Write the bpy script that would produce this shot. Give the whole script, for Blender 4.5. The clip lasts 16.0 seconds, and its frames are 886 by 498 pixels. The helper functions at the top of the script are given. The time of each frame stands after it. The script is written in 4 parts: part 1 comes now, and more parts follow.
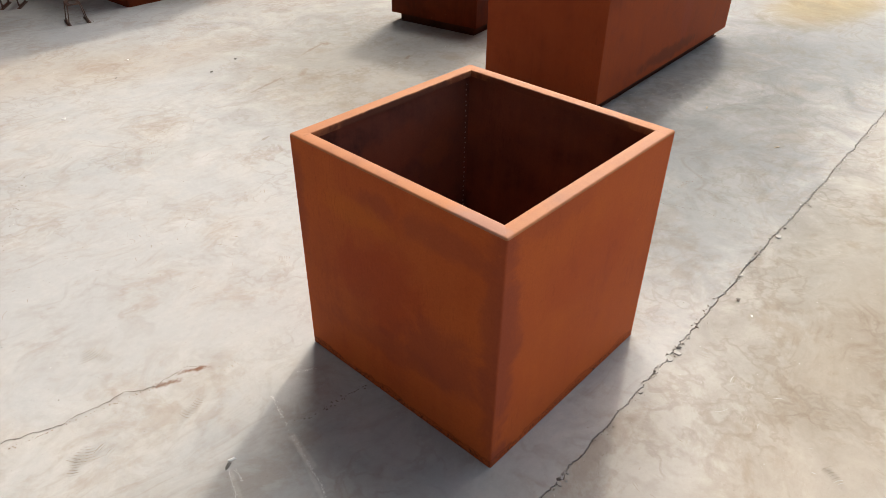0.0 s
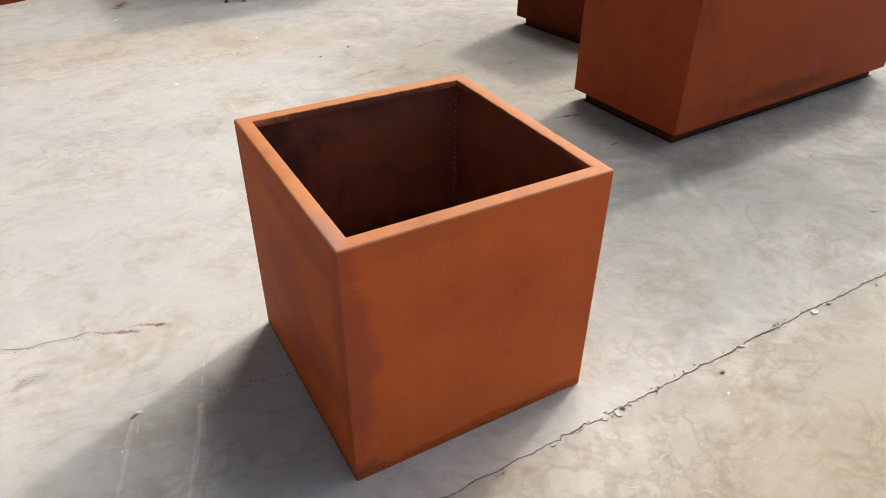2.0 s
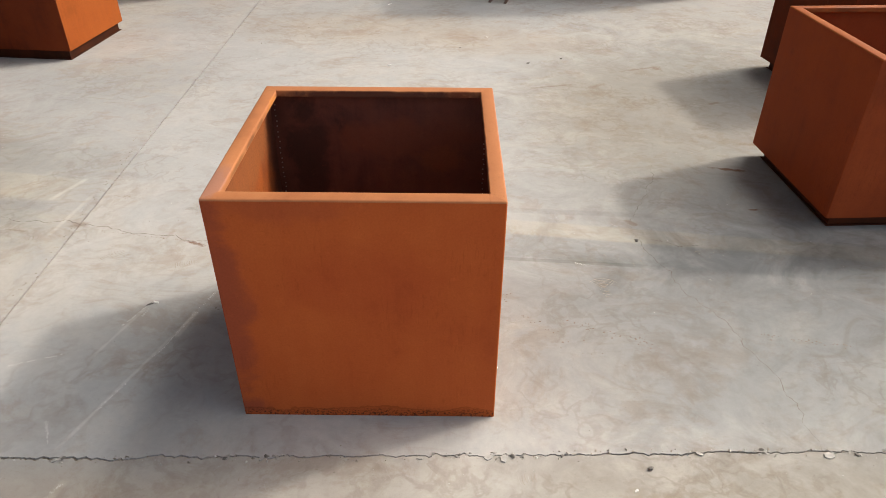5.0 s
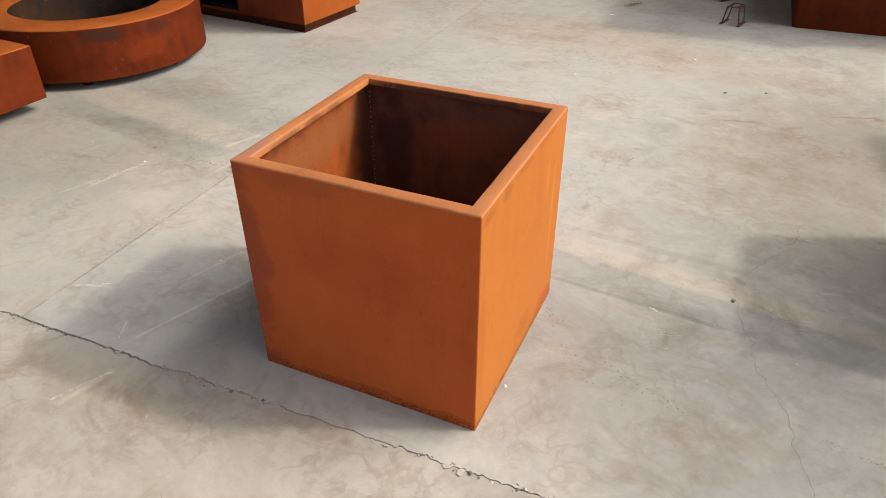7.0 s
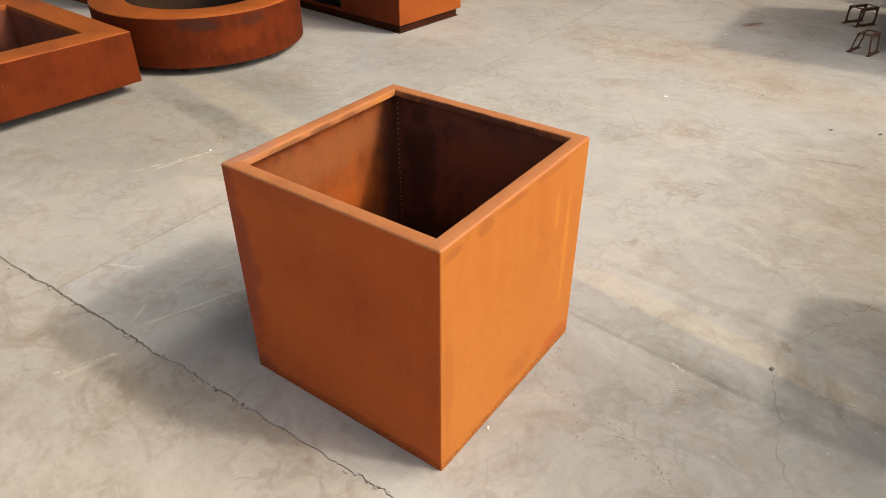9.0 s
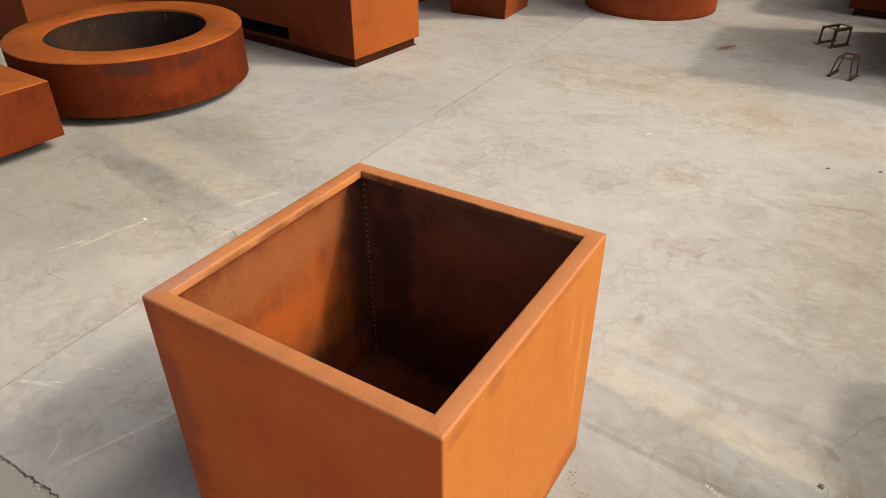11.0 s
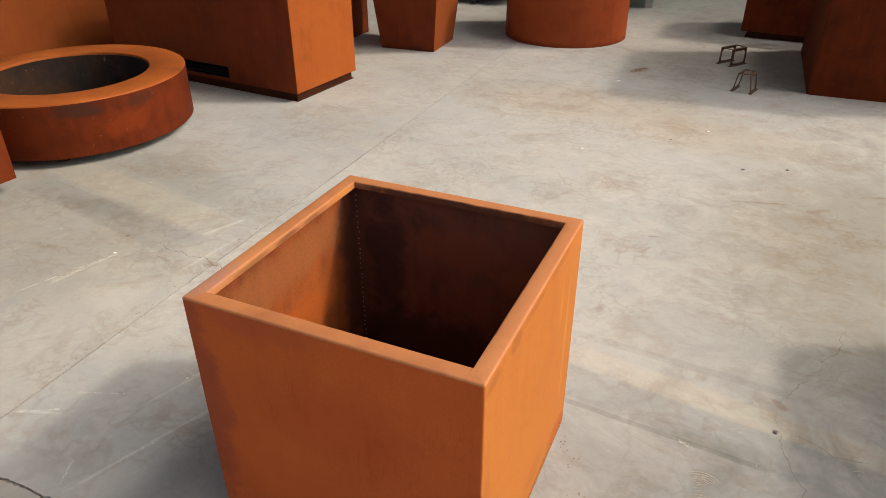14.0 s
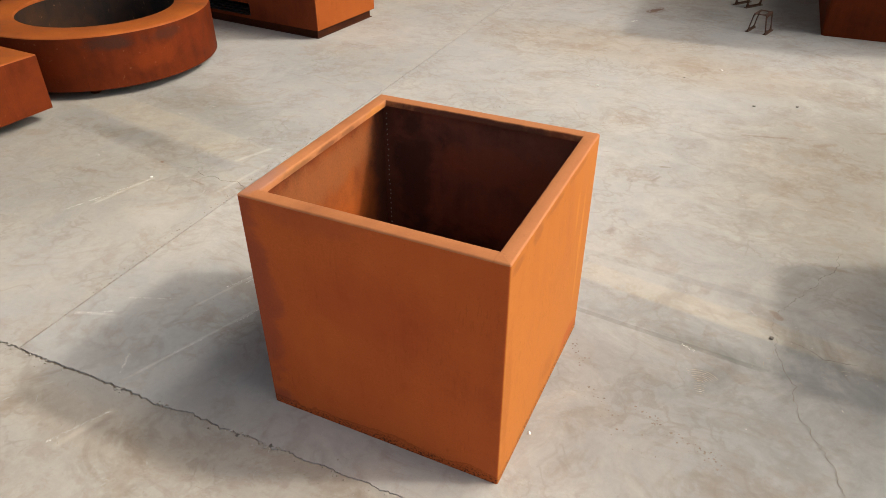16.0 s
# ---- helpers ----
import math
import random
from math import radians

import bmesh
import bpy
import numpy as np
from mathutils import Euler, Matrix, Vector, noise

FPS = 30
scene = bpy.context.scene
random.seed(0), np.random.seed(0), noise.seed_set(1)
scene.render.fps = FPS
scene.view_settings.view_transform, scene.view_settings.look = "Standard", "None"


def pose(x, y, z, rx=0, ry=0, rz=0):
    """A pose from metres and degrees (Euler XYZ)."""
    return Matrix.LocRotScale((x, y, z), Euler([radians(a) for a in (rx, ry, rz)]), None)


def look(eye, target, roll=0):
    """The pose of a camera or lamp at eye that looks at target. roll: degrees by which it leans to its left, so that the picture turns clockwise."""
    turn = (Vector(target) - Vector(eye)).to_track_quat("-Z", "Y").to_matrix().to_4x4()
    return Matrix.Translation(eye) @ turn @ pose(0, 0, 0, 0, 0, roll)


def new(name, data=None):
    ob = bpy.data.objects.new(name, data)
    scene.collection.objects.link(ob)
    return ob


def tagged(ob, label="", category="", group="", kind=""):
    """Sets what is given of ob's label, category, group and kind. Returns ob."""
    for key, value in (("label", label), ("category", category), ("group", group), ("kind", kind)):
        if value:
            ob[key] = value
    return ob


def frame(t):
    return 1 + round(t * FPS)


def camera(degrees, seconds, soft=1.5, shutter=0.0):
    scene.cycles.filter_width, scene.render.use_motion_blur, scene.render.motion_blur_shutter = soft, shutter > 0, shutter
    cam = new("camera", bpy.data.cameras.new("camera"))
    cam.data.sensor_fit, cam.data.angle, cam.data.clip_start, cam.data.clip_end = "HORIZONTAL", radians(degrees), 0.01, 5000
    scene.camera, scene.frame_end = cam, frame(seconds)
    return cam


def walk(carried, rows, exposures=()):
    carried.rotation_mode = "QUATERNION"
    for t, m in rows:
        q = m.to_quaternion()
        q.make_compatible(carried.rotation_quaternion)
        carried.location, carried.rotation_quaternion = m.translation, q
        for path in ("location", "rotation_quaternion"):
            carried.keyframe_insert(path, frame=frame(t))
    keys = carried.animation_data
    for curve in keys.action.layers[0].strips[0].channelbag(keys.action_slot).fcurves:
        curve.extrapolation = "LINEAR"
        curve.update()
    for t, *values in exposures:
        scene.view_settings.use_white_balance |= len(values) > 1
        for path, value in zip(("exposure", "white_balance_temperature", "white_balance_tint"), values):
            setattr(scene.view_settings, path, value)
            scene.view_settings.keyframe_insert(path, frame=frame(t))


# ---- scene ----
cam = camera(64.8, 16.0, soft=0.5)
ROWS = [
    (0, (-1.473, -1.179, 1.670), (-0.249, -0.070, 0.541), 0.60),
    (0.5, (-1.251, -1.271, 1.669), (-0.198, -0.004, 0.536), 0.49),
    (1, (-1.096, -1.363, 1.667), (-0.185, 0.005, 0.529), 0.38),
    (1.5, (-0.965, -1.509, 1.667), (-0.077, -0.122, 0.532), 0.64),
    (2, (-0.826, -1.620, 1.680), (-0.004, -0.191, 0.548), 0.54),
    (2.5, (-0.623, -1.689, 1.681), (-0.018, -0.159, 0.544), 0.52),
    (3, (-0.451, -1.776, 1.692), (-0.011, -0.190, 0.556), 0.56),
    (3.2, (-0.394, -1.818, 1.688), (0.019, -0.221, 0.557), 0.55),
    (5.3, (0.355, -2.006, 1.703), (0.197, -0.352, 0.590), 0.24),
    (5.5, (0.426, -2.025, 1.700), (0.170, -0.383, 0.588), 0.22),
    (6, (0.623, -1.981, 1.716), (0.248, -0.359, 0.607), 0.10),
    (6.5, (0.807, -1.855, 1.728), (0.147, -0.330, 0.615), -0.19),
    (7, (0.942, -1.843, 1.722), (0.256, -0.326, 0.614), -0.05),
    (7.5, (1.045, -1.782, 1.730), (0.253, -0.318, 0.622), -0.10),
    (8, (1.182, -1.623, 1.731), (0.208, -0.275, 0.620), -0.44),
    (8.5, (1.242, -1.556, 1.727), (0.249, -0.218, 0.621), -0.28),
    (9, (1.218, -1.521, 1.726), (0.240, -0.171, 0.620), 0.04),
    (11.5, (0.789, -1.086, 1.758), (-0.084, 0.353, 0.677), -0.22),
    (12, (0.770, -1.151, 1.833), (-0.097, 0.298, 0.762), -0.17),
    (12.5, (0.759, -1.259, 1.858), (-0.116, 0.225, 0.842), -0.11),
    (13, (0.755, -1.305, 1.841), (-0.086, 0.213, 0.847), -0.30),
    (13.5, (0.755, -1.390, 1.790), (0.004, 0.176, 0.798), -0.27),
    (14, (0.780, -1.442, 1.759), (0.062, 0.136, 0.760), -0.22),
    (14.5, (0.870, -1.450, 1.729), (0.182, 0.119, 0.696), -0.40),
    (15, (0.939, -1.507, 1.717), (0.264, 0.026, 0.625), -0.48),
    (15.5, (0.921, -1.570, 1.735), (0.193, -0.076, 0.622), -0.27),
    (16, (0.828, -1.677, 1.739), (0.117, -0.176, 0.626), -0.08),
]
# seconds, stops, kelvin, tint: the picture warms as the eye goes round
TONE = [(0.0, 0.12, 6500, 9), (2.5, 0.18, 6500, 9), (3.0, 0.12, 6500, 9), (5.5, -0.03, 6650, 9), (7.0, -0.06, 6850, 9), (9.0, -0.11, 7200, 10), (11.5, -0.12, 7150, 9), (13.0, -0.15, 7050, 9), (16.0, -0.10, 6950, 9)]
walk(cam, [(t, look(eye, target, roll)) for t, eye, target, roll in ROWS], TONE)

# ---- daylight ----
SUN_DIR = Vector((0.84, 0.37, 0.80)).normalized()
world = bpy.data.worlds.new("sky")
scene.world = world
world.use_nodes = True
wn = world.node_tree
sky = wn.nodes.new("ShaderNodeTexSky")
sky.sky_type = "NISHITA"
sky.sun_disc = False
sky.sun_elevation = math.asin(SUN_DIR.z)
sky.sun_rotation = math.atan2(SUN_DIR.x, SUN_DIR.y)
sky.dust_density = 5.0
sky.ozone_density = 1.0
soft_sky = wn.nodes.new("ShaderNodeHueSaturation")
soft_sky.inputs["Saturation"].default_value = 0.75
wn.links.new(sky.outputs[0], soft_sky.inputs["Color"])
wn.nodes["Background"].inputs[1].default_value = 0.255
wn.links.new(soft_sky.outputs[0], wn.nodes["Background"].inputs[0])
sun = bpy.data.lights.new("sun", "SUN")
sun.energy = 1.80
sun.angle = radians(3.0)
sun.color = (1.0, 0.93, 0.82)
sun_ob = new("sun", sun)
sun_ob.matrix_basis = look(SUN_DIR * 30, (0, 0, 0))
# daylight through the rooflight over the yard
SKYLIGHT = Vector((4.8, 5.0, 12.0))
rooflight = bpy.data.lights.new("rooflight", "AREA")
rooflight.shape, rooflight.size, rooflight.size_y = "RECTANGLE", 2.4, 2.4
rooflight.energy = 165
rooflight.spread = radians(85)
rooflight.color = (1.0, 0.97, 0.92)
new("rooflight", rooflight).matrix_basis = look(SKYLIGHT, (0, 0, 0))


# ---- materials ----
class Nodes:
    """Short hand for a node material."""

    def __init__(self, name):
        self.mat = bpy.data.materials.new(name)
        self.mat.use_nodes = True
        self.tree = self.mat.node_tree
        self.bsdf = self.tree.nodes["Principled BSDF"]
        self.out = self.tree.nodes["Material Output"]

    def node(self, kind, **inputs):
        n = self.tree.nodes.new(kind)
        for key, value in inputs.items():
            self.put(n.inputs[key.replace("_", " ")], value)
        return n

    def put(self, socket, value):
        if isinstance(value, bpy.types.NodeSocket):
            self.tree.links.new(value, socket)
        else:
            socket.default_value = value

    def math(self, op, a, b=0.0, c=0.0, clamp=False):
        n = self.tree.nodes.new("ShaderNodeMath")
        n.operation, n.use_clamp = op, clamp
        for s, v in zip(n.inputs, (a, b, c)):
            self.put(s, v)
        return n.outputs[0]

    def vec(self, op, a, b=(0, 0, 0)):
        n = self.tree.nodes.new("ShaderNodeVectorMath")
        n.operation = op
        self.put(n.inputs[0], a)
        self.put(n.inputs[1], b)
        return n.outputs[0]

    def noise(self, at, scale, detail=4.0, rough=0.55, warp=0.0):
        n = self.node("ShaderNodeTexNoise", Vector=at, Scale=scale, Detail=detail, Roughness=rough, Distortion=warp)
        return n.outputs[0]

    def ramp(self, value, *stops):
        n = self.tree.nodes.new("ShaderNodeValToRGB")
        while len(n.color_ramp.elements) < len(stops):
            n.color_ramp.elements.new(0.5)
        for e, (at, colour) in zip(n.color_ramp.elements, stops):
            e.position = at
            e.color = (*colour, 1) if isinstance(colour, tuple) else (colour, colour, colour, 1)
        self.put(n.inputs[0], value)
        return n.outputs[0]

    def mix(self, fac, a, b, mode="MIX"):
        n = self.tree.nodes.new("ShaderNodeMix")
        n.data_type, n.blend_type = "RGBA", mode
        self.put(n.inputs[0], fac)
        for s, v in ((n.inputs[6], a), (n.inputs[7], b)):
            self.put(s, (*v, 1) if isinstance(v, tuple) else v)
        return n.outputs[2]

    def band(self, value, lo, hi):
        """0 below lo, 1 above hi, smooth between."""
        n = self.tree.nodes.new("ShaderNodeMapRange")
        n.interpolation_type = "SMOOTHSTEP"
        for s, v in zip(n.inputs, (value, lo, hi, 0.0, 1.0)):
            self.put(s, v)
        return n.outputs[0]

    def coords(self, shift=True):
        at = self.tree.nodes.new("ShaderNodeTexCoord").outputs["Object"]
        if shift:
            r = self.tree.nodes.new("ShaderNodeObjectInfo").outputs["Random"]
            at = self.vec("ADD", at, self.node("ShaderNodeCombineXYZ", X=self.math("MULTIPLY", r, 37.0), Y=self.math("MULTIPLY", r, 91.0), Z=0.0).outputs[0])
        return at

    def bump(self, height, strength, distance=0.002):
        b = self.node("ShaderNodeBump", Strength=strength, Distance=distance, Height=height)
        self.put(self.bsdf.inputs["Normal"], b.outputs[0])

    def done(self, colour=None, rough=None, metal=0.0, spec=0.5):
        if colour is not None:
            self.put(self.bsdf.inputs["Base Color"], (*colour, 1) if isinstance(colour, tuple) else colour)
        if rough is not None:
            self.put(self.bsdf.inputs["Roughness"], rough)
        self.put(self.bsdf.inputs["Metallic"], metal)
        self.put(self.bsdf.inputs["Specular IOR Level"], spec)
        return self.mat


def corten(name, dark, mid, light, patch=0.5, tide=0.0, rough=0.55, patina=(), spec=0.07, grain_mix=0.16, scratch=0.0):
    """Weathering steel: cloudy rust, fine grain, soft runs, and a wavy water mark near the foot where tide is set."""
    n = Nodes(name)
    at = n.coords()
    here = n.tree.nodes.new("ShaderNodeTexCoord").outputs["Object"]
    cloud = n.noise(at, 1.9, 5.0, 0.6, 0.6)
    blot = n.noise(at, 6.5, 6.0, 0.65, 0.3)
    grain = n.noise(at, 160.0, 3.0, 0.6)
    speck = n.noise(at, 55.0, 5.0, 0.7)
    runs = n.noise(n.vec("MULTIPLY", at, (11.0, 11.0, 0.9)), 1.6, 4.0, 0.6)
    tone = n.math("ADD", n.math("MULTIPLY", cloud, 0.55), n.math("MULTIPLY", blot, 0.30))
    tone = n.math("ADD", tone, n.math("MULTIPLY", runs, 0.20))
    colour = n.ramp(tone, (0.5 - 0.5 * patch + 0.08, dark), (0.48, mid), (0.68, light))
    ragged = n.math("MULTIPLY", n.math("SUBTRACT", n.noise(at, 7.0, 9.0, 0.68, 0.4), 0.5), 1.9)
    for centre, size, tint, strength in patina:
        p = n.vec("DIVIDE", n.vec("SUBTRACT", here, centre), size)
        away = n.tree.nodes.new("ShaderNodeVectorMath")
        away.operation = "LENGTH"
        n.put(away.inputs[0], p)
        d = n.math("ADD", away.outputs["Value"], ragged)
        colour = n.mix(n.math("MULTIPLY", n.math("SUBTRACT", 1.0, n.band(d, 0.45, 1.05)), strength), colour, tint)
    # fine upright dashes where rain has run, gathered in patches
    dash = n.noise(n.vec("MULTIPLY", at, (150.0, 150.0, 22.0)), 1.0, 3.0, 0.6)
    field = n.band(n.noise(at, 3.2, 4.0, 0.6), 0.5, 0.64)
    colour = n.mix(n.math("MULTIPLY", n.math("MULTIPLY", n.band(dash, 0.52, 0.68), field), 0.20), colour, tuple(v * 0.5 for v in dark))
    colour = n.mix(n.math("MULTIPLY", n.band(speck, 0.56, 0.75), 0.28), colour, tuple(v * 0.5 for v in mid))
    colour = n.mix(n.math("MULTIPLY", n.band(n.noise(at, 30.0, 6.0, 0.7), 0.58, 0.74), 0.16), colour, tuple(min(1, v * 1.4) for v in light))
    colour = n.mix(grain_mix, colour, n.ramp(grain, (0.25, 0.55), (0.75, 1.4)), "MULTIPLY")
    if scratch:
        # pale nicks and rubbed lines
        nick = n.noise(n.vec("MULTIPLY", at, (60.0, 60.0, 9.0)), 1.0, 2.0, 0.5)
        spot = n.noise(at, 42.0, 2.0, 0.5)
        pale = n.math("MAXIMUM", n.band(nick, 0.70, 0.76), n.band(spot, 0.70, 0.74))
        colour = n.mix(n.math("MULTIPLY", n.math("MULTIPLY", pale, n.band(blot, 0.46, 0.56)), scratch), colour, (0.36, 0.20, 0.11))
    if tide:
        z = n.node("ShaderNodeSeparateXYZ", Vector=here).outputs[2]
        wave = n.math("MULTIPLY", n.math("SUBTRACT", n.noise(at, 4.0, 5.0, 0.6), 0.33), tide * 2.4)
        line = n.math("SUBTRACT", z, wave)
        edge = n.math("MULTIPLY", n.band(line, -0.006, 0.001), n.math("SUBTRACT", 1.0, n.band(line, 0.001, 0.005)))
        below = n.math("SUBTRACT", 1.0, n.band(line, -0.012, 0.004))
        pit = n.band(n.noise(at, 130.0, 4.0, 0.75), 0.48, 0.60)
        foot = n.math("SUBTRACT", 1.0, n.band(n.math("SUBTRACT", z, n.math("MULTIPLY", n.noise(at, 9.0, 4.0), 0.045)), -0.012, 0.014))
        colour = n.mix(n.math("MULTIPLY", edge, 0.38), colour, tuple(v * 0.35 for v in dark))
        colour = n.mix(n.math("MULTIPLY", below, 0.22), colour, tuple(v * 0.7 for v in dark))
        colour = n.mix(n.math("MULTIPLY", below, n.math("MULTIPLY", pit, 0.45)), colour, tuple(v * 0.4 for v in dark))
        colour = n.mix(n.math("MULTIPLY", foot, n.math("MULTIPLY", pit, 0.85)), colour, (0.06, 0.023, 0.012))
    n.bump(n.math("ADD", n.math("MULTIPLY", grain, 0.5), speck), 0.25, 0.0012)
    return n.done(colour, n.ramp(tone, (0.3, rough - 0.06), (0.7, rough + 0.14)), 0.0, spec)


RUST_DARK, RUST_MID, RUST_LIGHT = (0.335, 0.062, 0.018), (0.415, 0.086, 0.022), (0.465, 0.107, 0.027)
PURPLE, DEEP, BLOOM = (0.25, 0.055, 0.030), (0.33, 0.050, 0.018), (0.50, 0.19, 0.035)
INNER_SHADE, OXIDE, UMBER = (0.055, 0.026, 0.020), (0.21, 0.060, 0.030), (0.25, 0.080, 0.028)
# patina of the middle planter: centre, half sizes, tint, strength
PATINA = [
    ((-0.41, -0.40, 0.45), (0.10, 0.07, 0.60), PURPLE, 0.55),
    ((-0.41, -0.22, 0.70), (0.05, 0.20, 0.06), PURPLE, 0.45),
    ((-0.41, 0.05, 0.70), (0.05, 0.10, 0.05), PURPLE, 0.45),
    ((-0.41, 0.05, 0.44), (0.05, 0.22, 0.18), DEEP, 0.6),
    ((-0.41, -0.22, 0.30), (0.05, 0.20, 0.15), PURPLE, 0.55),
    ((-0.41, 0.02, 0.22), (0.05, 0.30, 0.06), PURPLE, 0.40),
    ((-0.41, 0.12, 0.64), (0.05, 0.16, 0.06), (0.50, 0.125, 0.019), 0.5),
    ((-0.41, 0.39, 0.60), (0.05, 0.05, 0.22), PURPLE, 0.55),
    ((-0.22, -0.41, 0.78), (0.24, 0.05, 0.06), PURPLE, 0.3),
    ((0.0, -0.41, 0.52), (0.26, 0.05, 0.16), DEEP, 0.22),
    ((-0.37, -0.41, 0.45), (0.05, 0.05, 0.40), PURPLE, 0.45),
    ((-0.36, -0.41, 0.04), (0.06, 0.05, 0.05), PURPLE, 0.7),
    ((0.41, -0.34, 0.765), (0.05, 0.05, 0.022), UMBER, 0.5),
    ((0.41, -0.20, 0.77), (0.05, 0.05, 0.03), UMBER, 0.5),
    ((0.41, -0.05, 0.778), (0.05, 0.10, 0.015), UMBER, 0.5),
    ((0.41, 0.18, 0.78), (0.05, 0.12, 0.012), UMBER, 0.4),
    ((0.41, -0.37, 0.35), (0.05, 0.035, 0.30), (0.33, 0.105, 0.024), 0.5),
    ((0.41, 0.05, 0.10), (0.05, 0.10, 0.05), (0.34, 0.110, 0.030), 0.5),
    ((0.41, 0.30, 0.42), (0.05, 0.02, 0.26), BLOOM, 0.7),
    ((0.41, 0.22, 0.60), (0.05, 0.02, 0.12), BLOOM, 0.5),
    ((0.41, 0.30, 0.05), (0.05, 0.14, 0.04), DEEP, 0.5),
]
# rim wear, plus dark tint for shade on the north and east inner lips
RIM_WEAR_SHADE = [((-0.4, -0.3, 0.8), (0.06, 0.14, 0.01), (0.30, 0.16, 0.13), 0.6), ((0.0, 0.357, 0.782), (0.5, 0.006, 0.03), (0.10, 0.034, 0.020), 0.95), ((0.357, 0.0, 0.782), (0.006, 0.5, 0.03), (0.13, 0.036, 0.018), 0.95), ((0.28, 0.357, 0.785), (0.06, 0.012, 0.03), (0.22, 0.055, 0.020), 0.6),
    ((-0.357, -0.18, 0.785), (0.012, 0.09, 0.012), (0.20, 0.085, 0.03), 0.7), ((-0.357, -0.02, 0.785), (0.012, 0.07, 0.012), (0.16, 0.06, 0.025), 0.75), ((-0.357, 0.10, 0.785), (0.012, 0.05, 0.012), (0.17, 0.065, 0.025), 0.6), ((-0.357, 0.28, 0.785), (0.012, 0.08, 0.016), (0.50, 0.19, 0.035), 0.55)]
# inner face tints; dark patches in corners and low down paint the shade
INNER_WEST = [((-0.39, -0.05, 0.66), (0.05, 0.5, 0.10), (0.27, 0.095, 0.034), 0.7), ((-0.39, 0.02, 0.44), (0.05, 0.30, 0.09), (0.44, 0.098, 0.020), 0.65), ((-0.39, 0.37, 0.45), (0.05, 0.09, 0.6), INNER_SHADE, 0.75), ((-0.39, -0.1, 0.15), (0.05, 0.4, 0.14), (0.09, 0.030, 0.018), 0.8)]
INNER_NORTH = [((0.05, 0.39, 0.60), (0.30, 0.05, 0.10), OXIDE, 0.7), ((-0.27, 0.39, 0.50), (0.11, 0.05, 0.3), INNER_SHADE, 0.8), ((0.0, 0.39, 0.16), (0.6, 0.05, 0.20), INNER_SHADE, 0.85), ((0.22, 0.39, 0.52), (0.12, 0.05, 0.06), (0.26, 0.075, 0.030), 0.5)]
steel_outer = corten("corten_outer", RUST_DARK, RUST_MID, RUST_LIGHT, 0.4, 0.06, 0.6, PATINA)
# yellower, lighter copy of the outer rust, holding sunlight in its colour
steel_sunlit = corten("corten_sunlit", (0.37, 0.118, 0.024), (0.405, 0.138, 0.031), (0.43, 0.154, 0.038), 0.4, 0.06, 0.6, PATINA, 0.07, 0.10)
steel_rim = corten("corten_rim", (0.30, 0.108, 0.044), (0.385, 0.146, 0.058), (0.44, 0.180, 0.074), 0.45, 0.0, 0.58, RIM_WEAR_SHADE, 0.2, 0.10)
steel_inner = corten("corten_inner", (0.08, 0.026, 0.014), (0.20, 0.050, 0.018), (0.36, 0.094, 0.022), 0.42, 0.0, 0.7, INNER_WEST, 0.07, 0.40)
# darker copy of the inner rust for the faces out of the sun
steel_inner_shaded = corten("corten_inner_shaded", (0.06, 0.028, 0.022), (0.15, 0.052, 0.034), (0.235, 0.074, 0.040), 0.46, 0.0, 0.7, INNER_NORTH)
steel_red = corten("corten_red", (0.052, 0.012, 0.005), (0.096, 0.017, 0.0048), (0.155, 0.028, 0.007), 0.46, 0.0, 0.6, (), 0.06, 0.16, 0.15)
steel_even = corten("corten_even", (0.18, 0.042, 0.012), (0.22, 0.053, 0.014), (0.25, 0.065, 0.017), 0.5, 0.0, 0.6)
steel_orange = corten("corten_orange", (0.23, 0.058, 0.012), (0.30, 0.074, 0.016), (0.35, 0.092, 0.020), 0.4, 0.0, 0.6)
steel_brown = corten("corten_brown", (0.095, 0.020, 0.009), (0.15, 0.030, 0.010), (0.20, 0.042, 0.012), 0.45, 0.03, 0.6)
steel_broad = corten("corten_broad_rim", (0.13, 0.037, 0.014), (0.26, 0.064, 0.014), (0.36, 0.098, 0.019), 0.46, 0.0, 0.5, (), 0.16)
steel_walnut = corten("corten_walnut", (0.185, 0.036, 0.012), (0.25, 0.049, 0.015), (0.30, 0.062, 0.018), 0.45, 0.07, 0.6, [((0.15, -0.41, 0.45), (0.10, 0.05, 0.35), PURPLE, 0.5), ((-0.1, -0.41, 0.14), (0.5, 0.05, 0.06), (0.075, 0.030, 0.020), 0.5)])
steel_near_black = corten("corten_near_black", (0.009, 0.008, 0.008), (0.018, 0.014, 0.013), (0.05, 0.024, 0.014), 0.6, 0.0, 0.7, (), 0.08, 0.16, 0.35)
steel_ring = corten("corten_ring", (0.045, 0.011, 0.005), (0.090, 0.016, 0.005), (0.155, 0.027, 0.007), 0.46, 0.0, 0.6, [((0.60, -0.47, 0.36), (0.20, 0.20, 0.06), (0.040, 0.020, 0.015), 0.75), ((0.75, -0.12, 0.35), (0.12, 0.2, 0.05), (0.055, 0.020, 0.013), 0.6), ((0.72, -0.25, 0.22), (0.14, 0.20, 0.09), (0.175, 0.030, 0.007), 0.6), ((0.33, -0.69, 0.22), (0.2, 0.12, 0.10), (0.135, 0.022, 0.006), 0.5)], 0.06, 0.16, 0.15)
steel_dark = corten("corten_dark", (0.02, 0.008, 0.006), (0.045, 0.015, 0.008), (0.085, 0.024, 0.010), 0.6, 0.0, 0.6)


